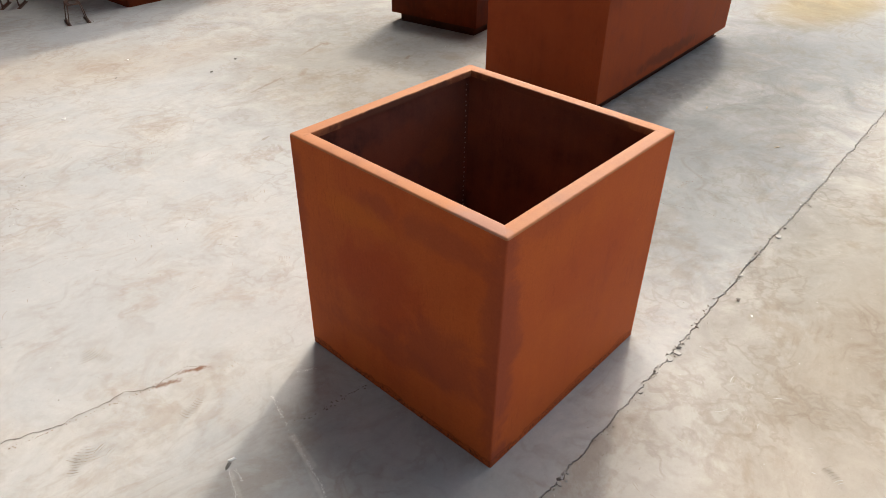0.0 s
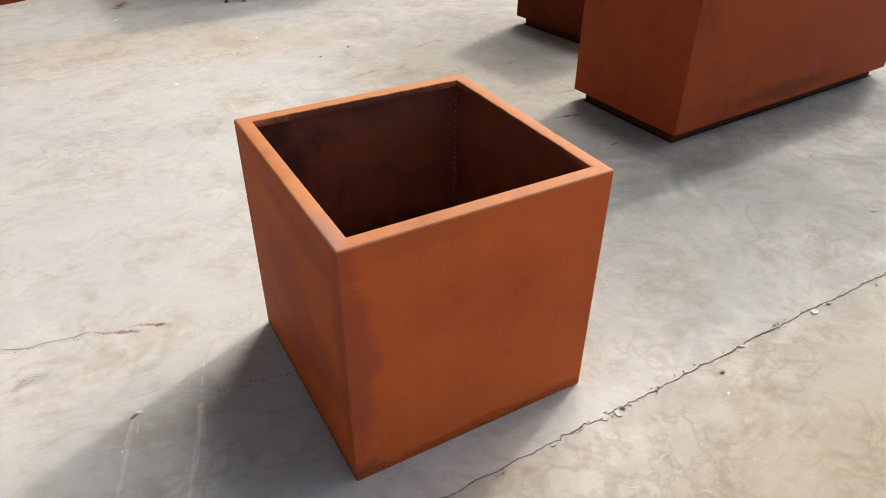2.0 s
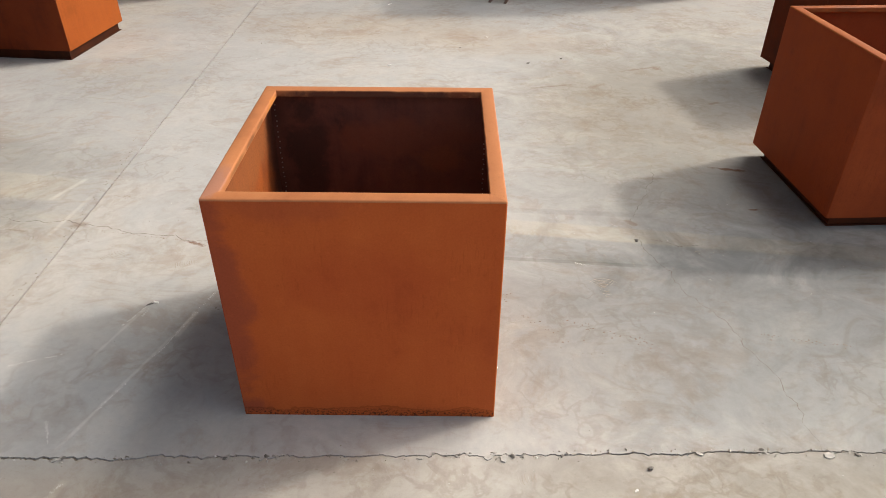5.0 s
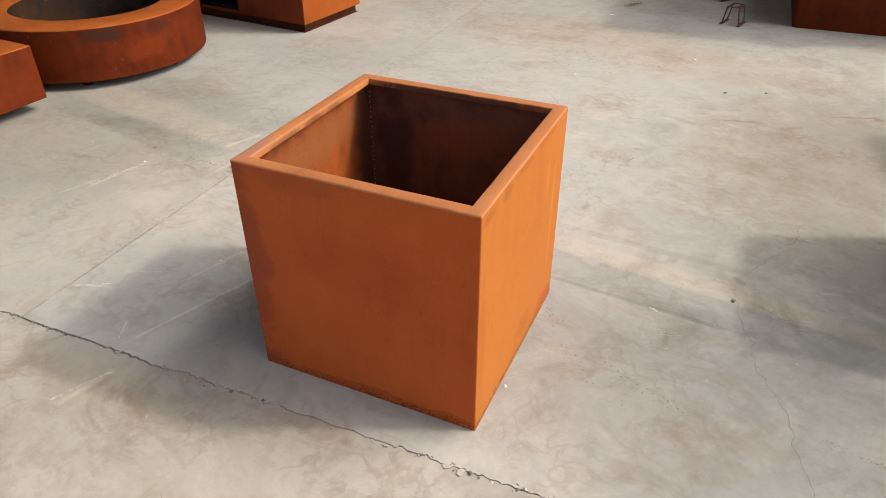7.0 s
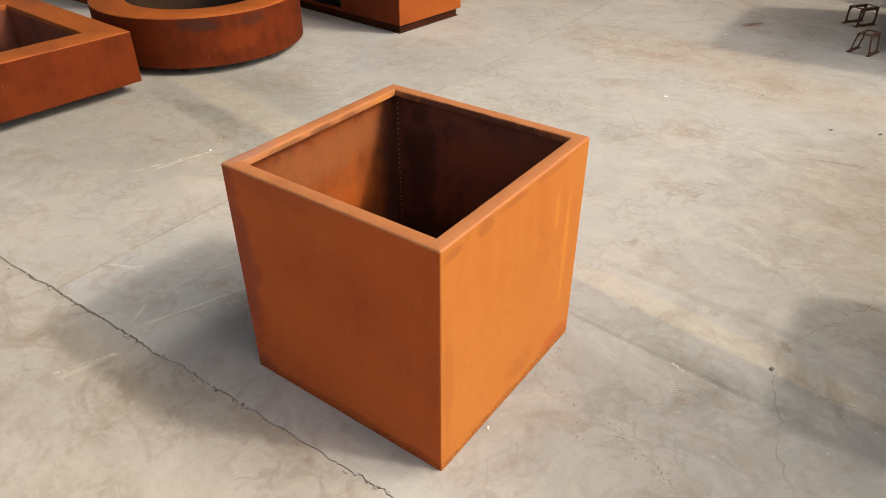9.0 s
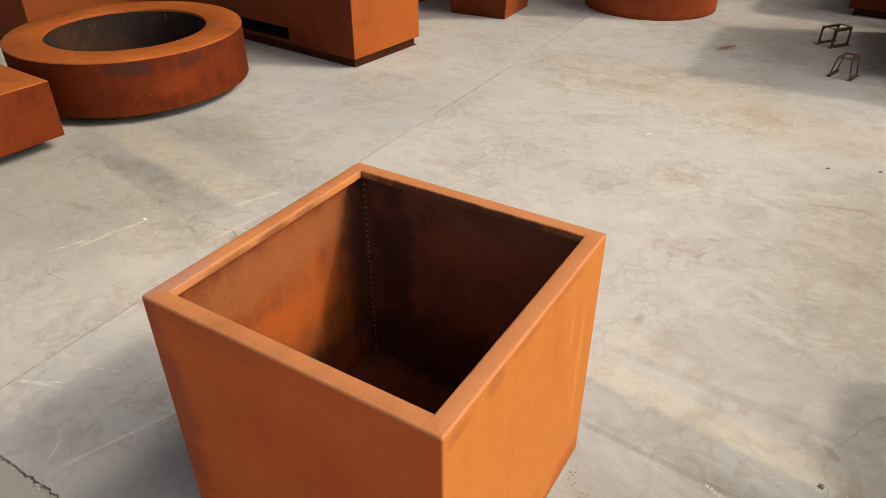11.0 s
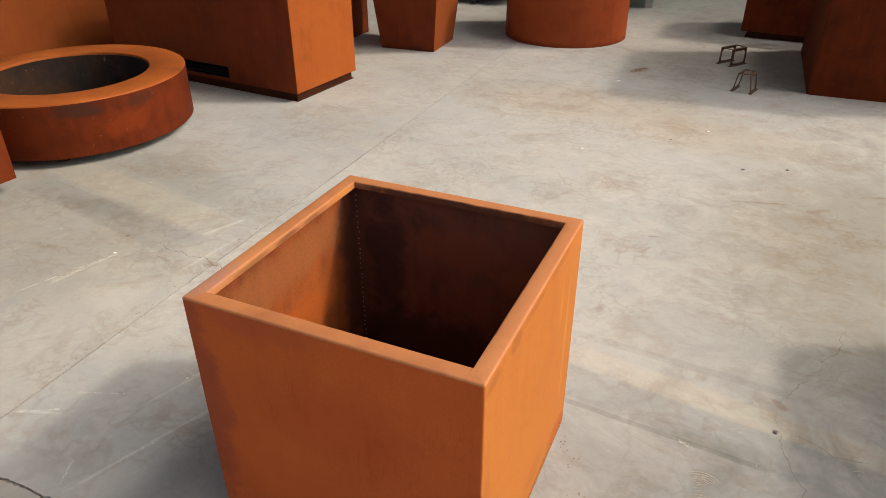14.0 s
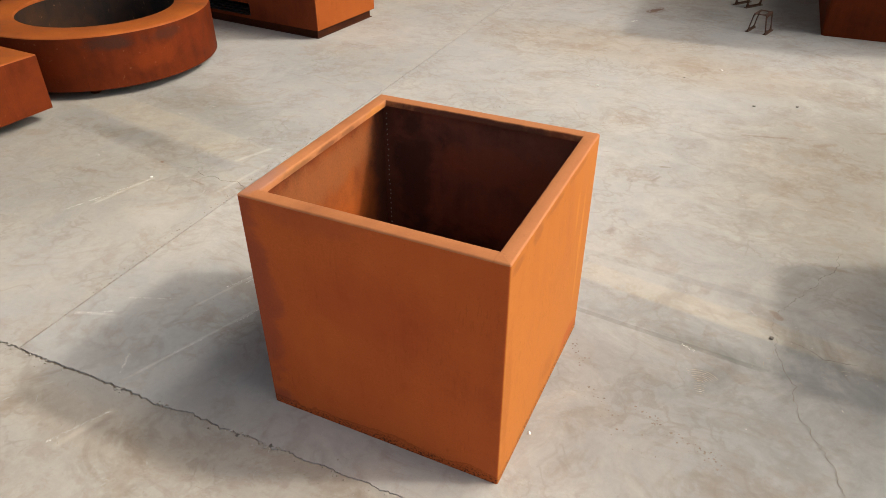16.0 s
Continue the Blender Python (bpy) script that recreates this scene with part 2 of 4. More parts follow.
def plain(name, colour, rough, metal=0.0, scale=20.0, spread=0.35):
    n = Nodes(name)
    at = n.coords()
    fac = n.noise(at, scale, 5.0, 0.6)
    c = n.mix(0.8, colour, n.ramp(fac, (0.3, 1 - spread), (0.7, 1 + spread)), "MULTIPLY")
    n.bump(n.noise(at, scale * 6, 3.0), 0.2, 0.001)
    return n.done(c, rough, metal)


def concrete(name, grey, beige, stain, shift, wear=1.0):
    """Trowelled floor: cloudy grey and beige, swept dust, thin brown veins, grit."""
    n = Nodes(name)
    at = n.vec("ADD", n.coords(False), shift)
    warp = n.node("ShaderNodeTexNoise", Vector=at, Scale=0.9, Detail=3.0).outputs[1]
    bent = n.vec("ADD", at, n.vec("MULTIPLY", n.vec("SUBTRACT", warp, (0.5, 0.5, 0.5)), (0.4, 0.4, 0.0)))
    big = n.noise(at, 0.55, 4.0, 0.55, 0.5)
    mid = n.noise(bent, 3.4, 9.0, 0.68, 0.8)
    swept = n.noise(n.vec("MULTIPLY", bent, (1.0, 1.25, 1.0)), 2.6, 10.0, 0.72, 0.35)
    fine = n.noise(at, 38.0, 6.0, 0.7)
    grit = n.noise(at, 210.0, 2.0, 0.6)
    tone = n.math("ADD", n.math("MULTIPLY", big, 0.5), n.math("MULTIPLY", mid, 0.5))
    colour = n.ramp(tone, (0.34, tuple(v * 0.93 for v in grey)), (0.47, grey), (0.60, beige), (0.74, tuple(v * 1.06 for v in beige)))
    colour = n.mix(n.math("MULTIPLY", n.band(swept, 0.53, 0.62), 0.38 * wear), colour, stain)
    colour = n.mix(n.math("MULTIPLY", n.band(n.noise(bent, 2.2, 8.0, 0.68, 1.2), 0.48, 0.74), 0.34), colour, (0.52, 0.515, 0.50))
    vein = n.math("ABSOLUTE", n.math("SUBTRACT", n.noise(bent, 4.6, 7.0, 0.66, 0.5), 0.5))
    mask = n.math("MULTIPLY", n.math("SUBTRACT", 1.0, n.band(vein, 0.0, 0.075)), n.band(n.noise(at, 3.1, 4.0), 0.44, 0.66))
    colour = n.mix(n.math("MULTIPLY", mask, 0.24 * wear), colour, tuple(v * 0.85 for v in stain))
    # thin wisps of dirt, in patches
    curl = n.vec("ADD", at, n.vec("MULTIPLY", n.vec("SUBTRACT", n.node("ShaderNodeTexNoise", Vector=at, Scale=5.0, Detail=2.0).outputs[1], (0.5, 0.5, 0.5)), (0.16, 0.16, 0.0)))
    for scale, thin, where, strength in ((4.0, 0.050, 1.1, 0.24), (9.0, 0.06, 1.9, 0.28)):
        ridge = n.math("ABSOLUTE", n.math("SUBTRACT", n.noise(curl, scale, 4.0, 0.52), 0.5))
        patch = n.band(n.noise(n.vec("ADD", at, (scale, 0, 0)), where, 5.0, 0.62), 0.50, 0.60)
        thread = n.math("MULTIPLY", n.math("SUBTRACT", 1.0, n.band(ridge, 0.0, thin)), patch)
        colour = n.mix(n.math("MULTIPLY", thread, strength * wear), colour, tuple(v * 0.80 for v in stain))
    haze = n.math("MULTIPLY", n.band(n.noise(curl, 9.0, 8.0, 0.72), 0.50, 0.62), n.band(n.noise(at, 1.4, 4.0, 0.6, 0.4), 0.46, 0.60))
    colour = n.mix(n.math("MULTIPLY", haze, 0.30 * wear), colour, stain)
    # trowel and broom strokes, curved by the warp
    sweep = n.vec("ADD", at, n.vec("MULTIPLY", n.vec("SUBTRACT", warp, (0.5, 0.5, 0.5)), (1.6, 1.6, 0.0)))
    stroke = n.noise(n.vec("MULTIPLY", sweep, (3.0, 17.0, 1.0)), 1.5, 6.0, 0.6)
    bare = n.band(n.noise(at, 1.7, 5.0, 0.6, 0.8), 0.46, 0.60)
    colour = n.mix(n.math("MULTIPLY", n.math("MULTIPLY", n.band(stroke, 0.46, 0.74), bare), 0.38 * wear), colour, tuple(v * 0.9 for v in stain))
    pits = n.band(n.noise(at, 75.0, 4.0, 0.78), 0.62, 0.70)
    colour = n.mix(n.math("MULTIPLY", pits, 0.25), colour, (0.17, 0.145, 0.12))
    flour = n.band(n.noise(at, 95.0, 4.0, 0.8), 0.64, 0.72)
    colour = n.mix(n.math("MULTIPLY", flour, 0.25), colour, (0.62, 0.60, 0.57))
    colour = n.mix(0.25, colour, n.ramp(fine, (0.3, 0.82), (0.7, 1.16)), "MULTIPLY")
    colour = n.mix(0.08, colour, n.ramp(grit, (0.3, 0.75), (0.7, 1.25)), "MULTIPLY")
    for sx, sy, sl, sw, strength, wash in WASHES:
        p = n.vec("DIVIDE", n.vec("SUBTRACT", n.coords(False), (sx, sy, 0)), (sl, sw, 1.0))
        away = n.tree.nodes.new("ShaderNodeVectorMath")
        away.operation = "LENGTH"
        n.put(away.inputs[0], p)
        d = n.math("ADD", away.outputs["Value"], n.math("MULTIPLY", n.math("SUBTRACT", mid, 0.5), 0.8))
        colour = n.mix(n.math("MULTIPLY", n.math("SUBTRACT", 1.0, n.band(d, 0.4, 1.2)), strength), colour, tuple(v / 0.41 for v in wash), "MULTIPLY")
    # straight-edged lighter and darker strips: ends, half width, edge, strength, tint
    for ax, ay, bx, by, half, edge, strength, wash in STRIPS:
        length = math.hypot(bx - ax, by - ay)
        ux, uy = (bx - ax) / length, (by - ay) / length
        p = n.vec("SUBTRACT", n.coords(False), ((ax + bx) / 2, (ay + by) / 2, 0))
        split = n.node("ShaderNodeSeparateXYZ", Vector=p)
        px, py = split.outputs[0], split.outputs[1]
        across = n.math("ABSOLUTE", n.math("ADD", n.math("MULTIPLY", px, -uy), n.math("MULTIPLY", py, ux)))
        along = n.math("ABSOLUTE", n.math("ADD", n.math("MULTIPLY", px, ux), n.math("MULTIPLY", py, uy)))
        across = n.math("ADD", across, n.math("MULTIPLY", n.math("SUBTRACT", n.noise(at, 12.0, 5.0, 0.6), 0.5), edge * 1.6))
        fade = n.math("MULTIPLY", n.math("SUBTRACT", 1.0, n.band(across, half - edge, half + edge)), n.math("SUBTRACT", 1.0, n.band(along, length * 0.36, length * 0.5)))
        fade = n.math("MULTIPLY", fade, n.band(n.noise(at, 5.0, 5.0, 0.65), 0.22, 0.42))
        colour = n.mix(n.math("MULTIPLY", fade, strength), colour, tuple(v / 0.41 for v in wash), "MULTIPLY")
    # rust stains: centre x, y, half length, half width, turn
    for sx, sy, sl, sw, turn, strength in STAINS:
        c, s = math.cos(radians(turn)), math.sin(radians(turn))
        p = n.vec("SUBTRACT", n.coords(False), (sx, sy, 0))
        dot = n.tree.nodes.new("ShaderNodeVectorMath")
        dot.operation = "DOT_PRODUCT"
        n.put(dot.inputs[0], p)
        dot.inputs[1].default_value = (c / sl, s / sl, 0)
        dot2 = n.tree.nodes.new("ShaderNodeVectorMath")
        dot2.operation = "DOT_PRODUCT"
        n.put(dot2.inputs[0], p)
        dot2.inputs[1].default_value = (-s / sw, c / sw, 0)
        u, v = dot.outputs["Value"], dot2.outputs["Value"]
        d = n.math("SQRT", n.math("ADD", n.math("MULTIPLY", u, u), n.math("MULTIPLY", v, v)))
        d = n.math("ADD", d, n.math("MULTIPLY", n.math("SUBTRACT", n.noise(at, 26.0, 7.0, 0.75), 0.5), 3.2))
        colour = n.mix(n.math("MULTIPLY", n.math("SUBTRACT", 1.0, n.band(d, 0.25, 1.1)), strength), colour, (0.17, 0.078, 0.042) if strength > 0.7 else (0.21, 0.145, 0.10))
    n.bump(n.math("ADD", n.math("MULTIPLY", mid, 1.5), n.math("ADD", n.math("MULTIPLY", fine, 0.6), n.math("MULTIPLY", grit, 0.1))), 0.18, 0.003)
    return n.done(colour, n.ramp(mid, (0.35, 0.68), (0.7, 0.85)), 0.0, 0.08)


COOL_GREY, OCHRE, BROWN = (0.30, 0.31, 0.318), (0.42, 0.33, 0.17), (0.38, 0.31, 0.235)
# tone patches, some painting floor shade near planters: centre, half sizes, strength, colour
WASHES = [
    (1.6, 0.0, 1.9, 0.72, 1.0, (0.262, 0.267, 0.271)), (1.9, 1.9, 1.5, 2.0, 0.8, (0.285, 0.276, 0.262)), (2.6, 4.6, 1.6, 1.6, 0.6, (0.32, 0.31, 0.295)), (0.9, 5.6, 2.0, 0.9, 0.5, (0.33, 0.31, 0.28)), (-0.9, -0.1, 0.6, 0.5, 0.15, COOL_GREY), (-2.45, 0.98, 0.30, 0.11, 0.6, (0.29, 0.297, 0.305)),
    (4.4, 0.1, 1.6, 0.8, 0.75, COOL_GREY), (3.5, 0.75, 1.2, 0.65, 0.7, (0.275, 0.28, 0.285)), (2.9, 0.35, 1.9, 0.9, 0.75, (0.30, 0.306, 0.314)), (5.2, 1.9, 1.6, 1.5, 0.8, (0.30, 0.305, 0.31)),
    (5.6, 0.6, 1.1, 0.5, 0.8, OCHRE), (1.4, 2.3, 0.8, 0.9, 0.2, BROWN), (-0.4, 3.9, 1.2, 0.5, 0.35, BROWN), (0.7, 3.5, 0.9, 0.4, 0.35, BROWN),
    (-0.9, -0.75, 0.6, 0.12, 0.25, BROWN), (-2.0, 2.6, 0.7, 0.5, 0.4, COOL_GREY), (-2.7, 0.8, 1.2, 1.3, 0.9, (0.315, 0.306, 0.292)), (4.6, 0.2, 2.2, 1.1, 0.8, (0.33, 0.33, 0.325)), (0.6, -1.1, 1.2, 0.3, 0.3, BROWN), (1.4, -1.0, 1.3, 0.55, 0.8, (0.30, 0.29, 0.27)),
]
STRIPS = [
    (0.05, 0.825, 2.3, 0.53, 0.060, 0.012, 0.7, (0.47, 0.445, 0.40)), (0.10, 0.655, 2.3, 0.40, 0.090, 0.016, 0.75, (0.335, 0.342, 0.345)), (0.20, 0.93, 1.3, 0.86, 0.022, 0.006, 0.5, (0.34, 0.345, 0.345)), (0.30, 0.517, 1.12, 0.448, 0.012, 0.0035, 1.0, (0.325, 0.325, 0.32)), 
    (-0.70, 0.16, -0.96, -0.60, 0.006, 0.004, 0.55, (0.56, 0.56, 0.555)), (-0.715, 0.13, -0.75, -0.04, 0.011, 0.006, 0.8, (0.56, 0.56, 0.555)), (-0.91, 0.17, -1.02, -0.17, 0.006, 0.004, 0.45, (0.56, 0.56, 0.555)), (-1.42, -0.36, -1.24, -0.295, 0.007, 0.005, 0.6, (0.56, 0.56, 0.555)), (-0.86, -0.65, -0.92, -0.88, 0.012, 0.008, 0.5, (0.56, 0.56, 0.555)), (-2.03, 0.27, -1.95, 0.66, 0.008, 0.005, 0.7, (0.56, 0.56, 0.555)), (-1.70, 0.95, -1.60, 1.20, 0.012, 0.008, 0.6, (0.56, 0.56, 0.555)), (-1.55, 0.62, -1.50, 1.05, 0.010, 0.006, 0.4, (0.56, 0.56, 0.555)),
    (-3.3, 1.36, -1.5, 1.04, 0.115, 0.016, 0.8, (0.465, 0.45, 0.42)), (-3.0, 1.63, -1.1, 1.28, 0.14, 0.03, 0.5, (0.345, 0.35, 0.352)), (-3.2, 1.09, -1.6, 0.81, 0.10, 0.02, 0.65, (0.325, 0.332, 0.34)), (-1.1, 2.46, 0.45, 2.02, 0.10, 0.03, 0.5, (0.36, 0.37, 0.375)),
]
STAINS = [(-0.875, 0.598, 0.055, 0.016, -22, 0.85), (-0.775, 0.590, 0.06, 0.012, -26, 0.9), (-0.20, 5.03, 0.15, 0.06, 65, 0.8), (2.05, 1.66, 0.2, 0.025, 0, 0.6), (-1.45, 0.74, 0.05, 0.03, 0, 0.5), (1.10, 0.80, 0.05, 0.018, -40, 0.5), (1.73, 1.35, 0.12, 0.018, -12, 0.85), (1.94, 2.27, 0.06, 0.02, 28, 0.6), (1.715, 0.93, 0.035, 0.007, 0, 0.9), (1.60, 2.90, 0.22, 0.016, 20, 0.5), (1.73, 2.92, 0.05, 0.05, 0, 0.6), (0.95, 2.55, 0.22, 0.014, 14, 0.45), (0.46, 1.90, 0.04, 0.012, 10, 0.5), (0.45, 1.75, 0.012, 0.05, -20, 0.4), (0.34, 1.68, 0.05, 0.03, 40, 0.25), (1.24, 2.56, 0.10, 0.03, 30, 0.4), (1.30, 1.24, 0.10, 0.02, 0, 0.4), (0.36, 1.13, 0.025, 0.05, 0, 0.4), (-2.05, 0.79, 0.02, 0.012, 0, 0.9), (-2.35, 0.54, 0.12, 0.03, 5, 0.35), (-1.72, 0.69, 0.07, 0.008, -10, 0.5)]
GREY, BEIGE, DIRT = (0.405, 0.404, 0.398), (0.452, 0.437, 0.412), (0.335, 0.277, 0.225)
floor_main = concrete("concrete_main", GREY, BEIGE, DIRT, (0, 0, 0))
floor_left = concrete("concrete_left", tuple(v * 0.96 for v in GREY), (0.43, 0.41, 0.376), DIRT, (13, 5, 0))
floor_front = concrete("concrete_front", (0.385, 0.365, 0.337), (0.435, 0.413, 0.378), (0.31, 0.262, 0.214), (4, 21, 0), 1.4)
joint_dirt = plain("joint_dirt", (0.19, 0.158, 0.125), 0.95, 0.0, 60.0)
crack_dirt = plain("crack_dirt", (0.15, 0.125, 0.10), 0.95, 0.0, 90.0)
dust_white = plain("white_dust", (0.60, 0.59, 0.57), 0.9, 0.0, 80.0)
wall_paint = plain("wall_sheet", (0.55, 0.55, 0.52), 0.7, 0.0, 3.0, 0.15)
roof_sheet = plain("roof_sheet", (0.35, 0.36, 0.36), 0.5, 0.3, 3.0, 0.15)
pale_paint = plain("grey_paint", (0.42, 0.43, 0.43), 0.5, 0.0, 12.0, 0.2)
weld_bead = plain("weld_bead", (0.42, 0.30, 0.25), 0.35, 0.4, 60.0)
black_steel = plain("black_steel", (0.03, 0.03, 0.032), 0.45, 0.2, 30.0)
wire_steel = plain("brown_steel", (0.11, 0.055, 0.034), 0.6, 0.2, 60.0, 0.5)
stone_grey = plain("pebble_grey", (0.15, 0.138, 0.125), 0.9, 0.0, 40.0)
paper_white = plain("scrap_white", (0.78, 0.78, 0.75), 0.8, 0.0, 40.0, 0.1)
wood_bit = plain("wood_splinter", (0.36, 0.29, 0.20), 0.9, 0.0, 40.0)
tarp_green = Nodes("green_wrap")
tarp_green.bump(tarp_green.noise(tarp_green.coords(), 9.0, 5.0, 0.6, 1.0), 0.8, 0.03)
tarp_green = tarp_green.done((0.035, 0.36, 0.17), 0.3)


# ---- builders ----
def finish(bm, name, material, parent=None, label="", smooth=False):
    bmesh.ops.recalc_face_normals(bm, faces=bm.faces)
    me = bpy.data.meshes.new(name)
    bm.to_mesh(me)
    bm.free()
    me.materials.append(material)
    if smooth:
        for p in me.polygons:
            p.use_smooth = True
        me.set_sharp_from_angle(angle=radians(40))
    ob = new(name, me)
    if parent is not None:
        ob.parent = parent
    if label:
        ob["label"] = label
    return ob


def part(name, bm, material, parent, label="", smooth=False):
    return finish(bm, name, material, parent, label, smooth)


def thing(name, m, label, category, group="", kind=""):
    ob = new(name)
    ob.empty_display_size = 0.1
    ob.matrix_basis = m
    return tagged(ob, label, category, group, kind)


def block(bm, x0, x1, y0, y1, z0, z1, bevel=0.0):
    g = bmesh.ops.create_cube(bm, size=1.0)
    for v in g["verts"]:
        v.co = Vector((x0 + (v.co.x + 0.5) * (x1 - x0), y0 + (v.co.y + 0.5) * (y1 - y0), z0 + (v.co.z + 0.5) * (z1 - z0)))
    if bevel:
        edges = list({e for v in g["verts"] for e in v.link_edges})
        bmesh.ops.bevel(bm, geom=edges, offset=bevel, segments=2, affect="EDGES", profile=0.6)
    return bm


def sweep(bm, rings, closed=True, caps=True):
    """Faces between rings of points; each ring is a closed cross-section, the rings are open unless closed."""
    rows = [[bm.verts.new(p) for p in ring] for ring in rings]
    k = len(rows[0])
    pairs = list(zip(rows, rows[1:])) + ([(rows[-1], rows[0])] if closed else [])
    for a, b in pairs:
        for i in range(k):
            bm.faces.new((a[i], a[(i + 1) % k], b[(i + 1) % k], b[i]))
    if caps and not closed:
        bm.faces.new(rows[0])
        bm.faces.new(list(reversed(rows[-1])))
    return bm


def side_points(side, hx, hy, d, rad, steps=4):
    """Points along one side of a rounded rectangle, from the middle of one corner to the middle of the next; d: inset."""
    hx, hy = hx - d, hy - d
    r = max(rad - d, 0.0008)
    corners = [(-1, -1), (1, -1), (1, 1), (-1, 1)]
    out = []
    for n, corner in enumerate((side, (side + 1) % 4)):
        cx, cy = corners[corner]
        px, py = cx * (hx - r), cy * (hy - r)
        mid = math.atan2(cy, cx)
        a0, a1 = (mid, mid + math.pi / 4) if n == 0 else (mid - math.pi / 4, mid)
        for i in range(steps + 1):
            a = a0 + (a1 - a0) * i / steps
            out.append((px + r * math.cos(a), py + r * math.sin(a)))
    return out


def swept_side(side, hx, hy, profile, rad):
    """One side of a folded sheet frame: profile is a closed list of (inset, z)."""
    bm = bmesh.new()
    lines = [side_points(side, hx, hy, d, rad) for d, z in profile]
    rings = [[(*lines[j][i], profile[j][1]) for j in range(len(profile))] for i in range(len(lines[0]))]
    return sweep(bm, rings, closed=False)


def planter(name, m, lx, ly, height, label, z0=0.0, taper=0.0, rim=0.045, lip=0.022, corner=0.006, skin=None, plinth=0.0, inset=0.055, slot=None, welds=False, floor_z=0.05, group="", rim_skin=None, skins=None):
    """A box planter of folded weathering steel: four side sheets, a folded rim of four strips, an inner floor, and a plinth."""
    skin = skin or steel_outer
    rim_skin = rim_skin or steel_rim
    ob = thing(name, m, label, "planter", group)
    hx, hy, t, r = lx / 2, ly / 2, 0.004, 0.006
    body0 = z0 + plinth
    skins = skins or (skin,) * 4
    faces_in = {}
    for side in range(4):
        skin = skins[side]
        if slot and side == 0:
            # side sheet with a fork opening: four strips round it
            s0, s1, sz0, sz1 = slot
            bm = bmesh.new()
            block(bm, -hx, s0, -hy, -hy + t, body0, height - r)
            block(bm, s1, hx, -hy, -hy + t, body0, height - r)
            block(bm, s0, s1, -hy, -hy + t, body0, sz0)
            block(bm, s0, s1, -hy, -hy + t, sz1, height - r)
            bmesh.ops.remove_doubles(bm, verts=bm.verts, dist=1e-5)
            part("side_panel", bm, skin, ob)
            bm = bmesh.new()
            # sheet added so the shaded opening shows black
            block(bm, s0 - 0.03, s1 + 0.03, -hy + 0.35, -hy + 0.36, body0 + 0.001, sz1 + 0.028)
            part("slot_back", bm, black_steel, ob, "black sheet added behind the fork opening for its shade")
            bm = bmesh.new()
            block(bm, -hx + 0.006, hx - 0.006, -hy + 0.006, hy - 0.006, sz1 + 0.03, sz1 + 0.035)
            part("raised_floor", bm, steel_dark, ob, "dark steel floor above the fork opening")
            for k in range(5):
                bm = bmesh.new()
                block(bm, s0 - 0.02, s1 + 0.02, -hy + 0.04 + 0.06 * k, -hy + 0.07 + 0.06 * k, sz0 - 0.02, sz0 - 0.004)
                part("slat", bm, black_steel, ob, "black steel slat inside the fork opening")
            continue
        bm = swept_side(side, hx, hy, [(taper, body0), (0, height - r), (t, height - r), (taper + t, body0)], corner)
        part("side_panel", bm, skin, ob, smooth=True)
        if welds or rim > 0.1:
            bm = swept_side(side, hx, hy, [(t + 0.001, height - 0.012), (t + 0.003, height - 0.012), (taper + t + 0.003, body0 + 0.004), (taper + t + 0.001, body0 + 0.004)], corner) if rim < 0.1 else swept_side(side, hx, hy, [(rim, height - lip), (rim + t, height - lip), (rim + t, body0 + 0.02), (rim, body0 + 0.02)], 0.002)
            # only the sunlit west face keeps the lighter inner skin
            faces_in[side] = part("inner_face", bm, steel_inner if side == 3 and welds else steel_inner_shaded, ob, "mottled rusty inner face with shade in its colour", smooth=True)
    prof = [(0, height - r)]
    for i in range(1, 5):
        a = math.pi / 2 * i / 4
        prof.append((r - r * math.cos(a), height - r + r * math.sin(a)))
    for i in range(0, 4):
        a = math.pi / 2 * i / 3
        prof.append((rim - 0.004 + 0.004 * math.sin(a), height - 0.004 + 0.004 * math.cos(a)))
    prof += [(rim, height - lip), (rim - t, height - lip), (rim - t, height - t), (t, height - t), (t, height - r)]
    for side in range(4):
        part("rim_strip", swept_side(side, hx, hy, prof, corner), rim_skin, ob, smooth=True)
    bm = bmesh.new()
    e = taper + t + 0.003
    block(bm, -hx + e, hx - e, -hy + e, hy - e, body0 + 0.002, max(floor_z, body0 + 0.01))
    part("inner_floor", bm, steel_dark if not welds else steel_inner_shaded, ob)
    if plinth:
        bm = bmesh.new()
        block(bm, -hx + inset, hx - inset, -hy + inset, hy - inset, z0, body0 + 0.001, 0.002)
        foot = part("plinth", bm, steel_dark, ob, "recessed dark rusty steel plinth")
        bm = bmesh.new()
        block(bm, -hx + inset - 0.012, hx - inset + 0.012, -hy + inset - 0.012, hy - inset + 0.012, z0 + 0.001, z0 + 0.006)
        part("base_flange", bm, steel_dark, foot)
    if welds:
        rnd = random.Random(3)
        ico = bmesh.new()
        bmesh.ops.create_icosphere(ico, subdivisions=1, radius=1.0)
        dot = bpy.data.meshes.new("weld_dot")
        ico.to_mesh(dot)
        ico.free()
        dot.materials.append(weld_bead)
        for cx, cy in ((-1, -1), (1, -1), (1, 1), (-1, 1)):
            z = body0 + 0.06
            while z < height - 0.06:
                w = new("weld_spot", dot)
                w.parent = faces_in[0 if cy < 0 else 2]
                off = 0.016 + rnd.uniform(-0.002, 0.002)
                w.location = (cx * (hx - t - 0.003 - off), cy * (hy - t - 0.003), z + rnd.uniform(-0.003, 0.003))
                w.scale = (0.0031, 0.0031, 0.0034)
                z += 0.021
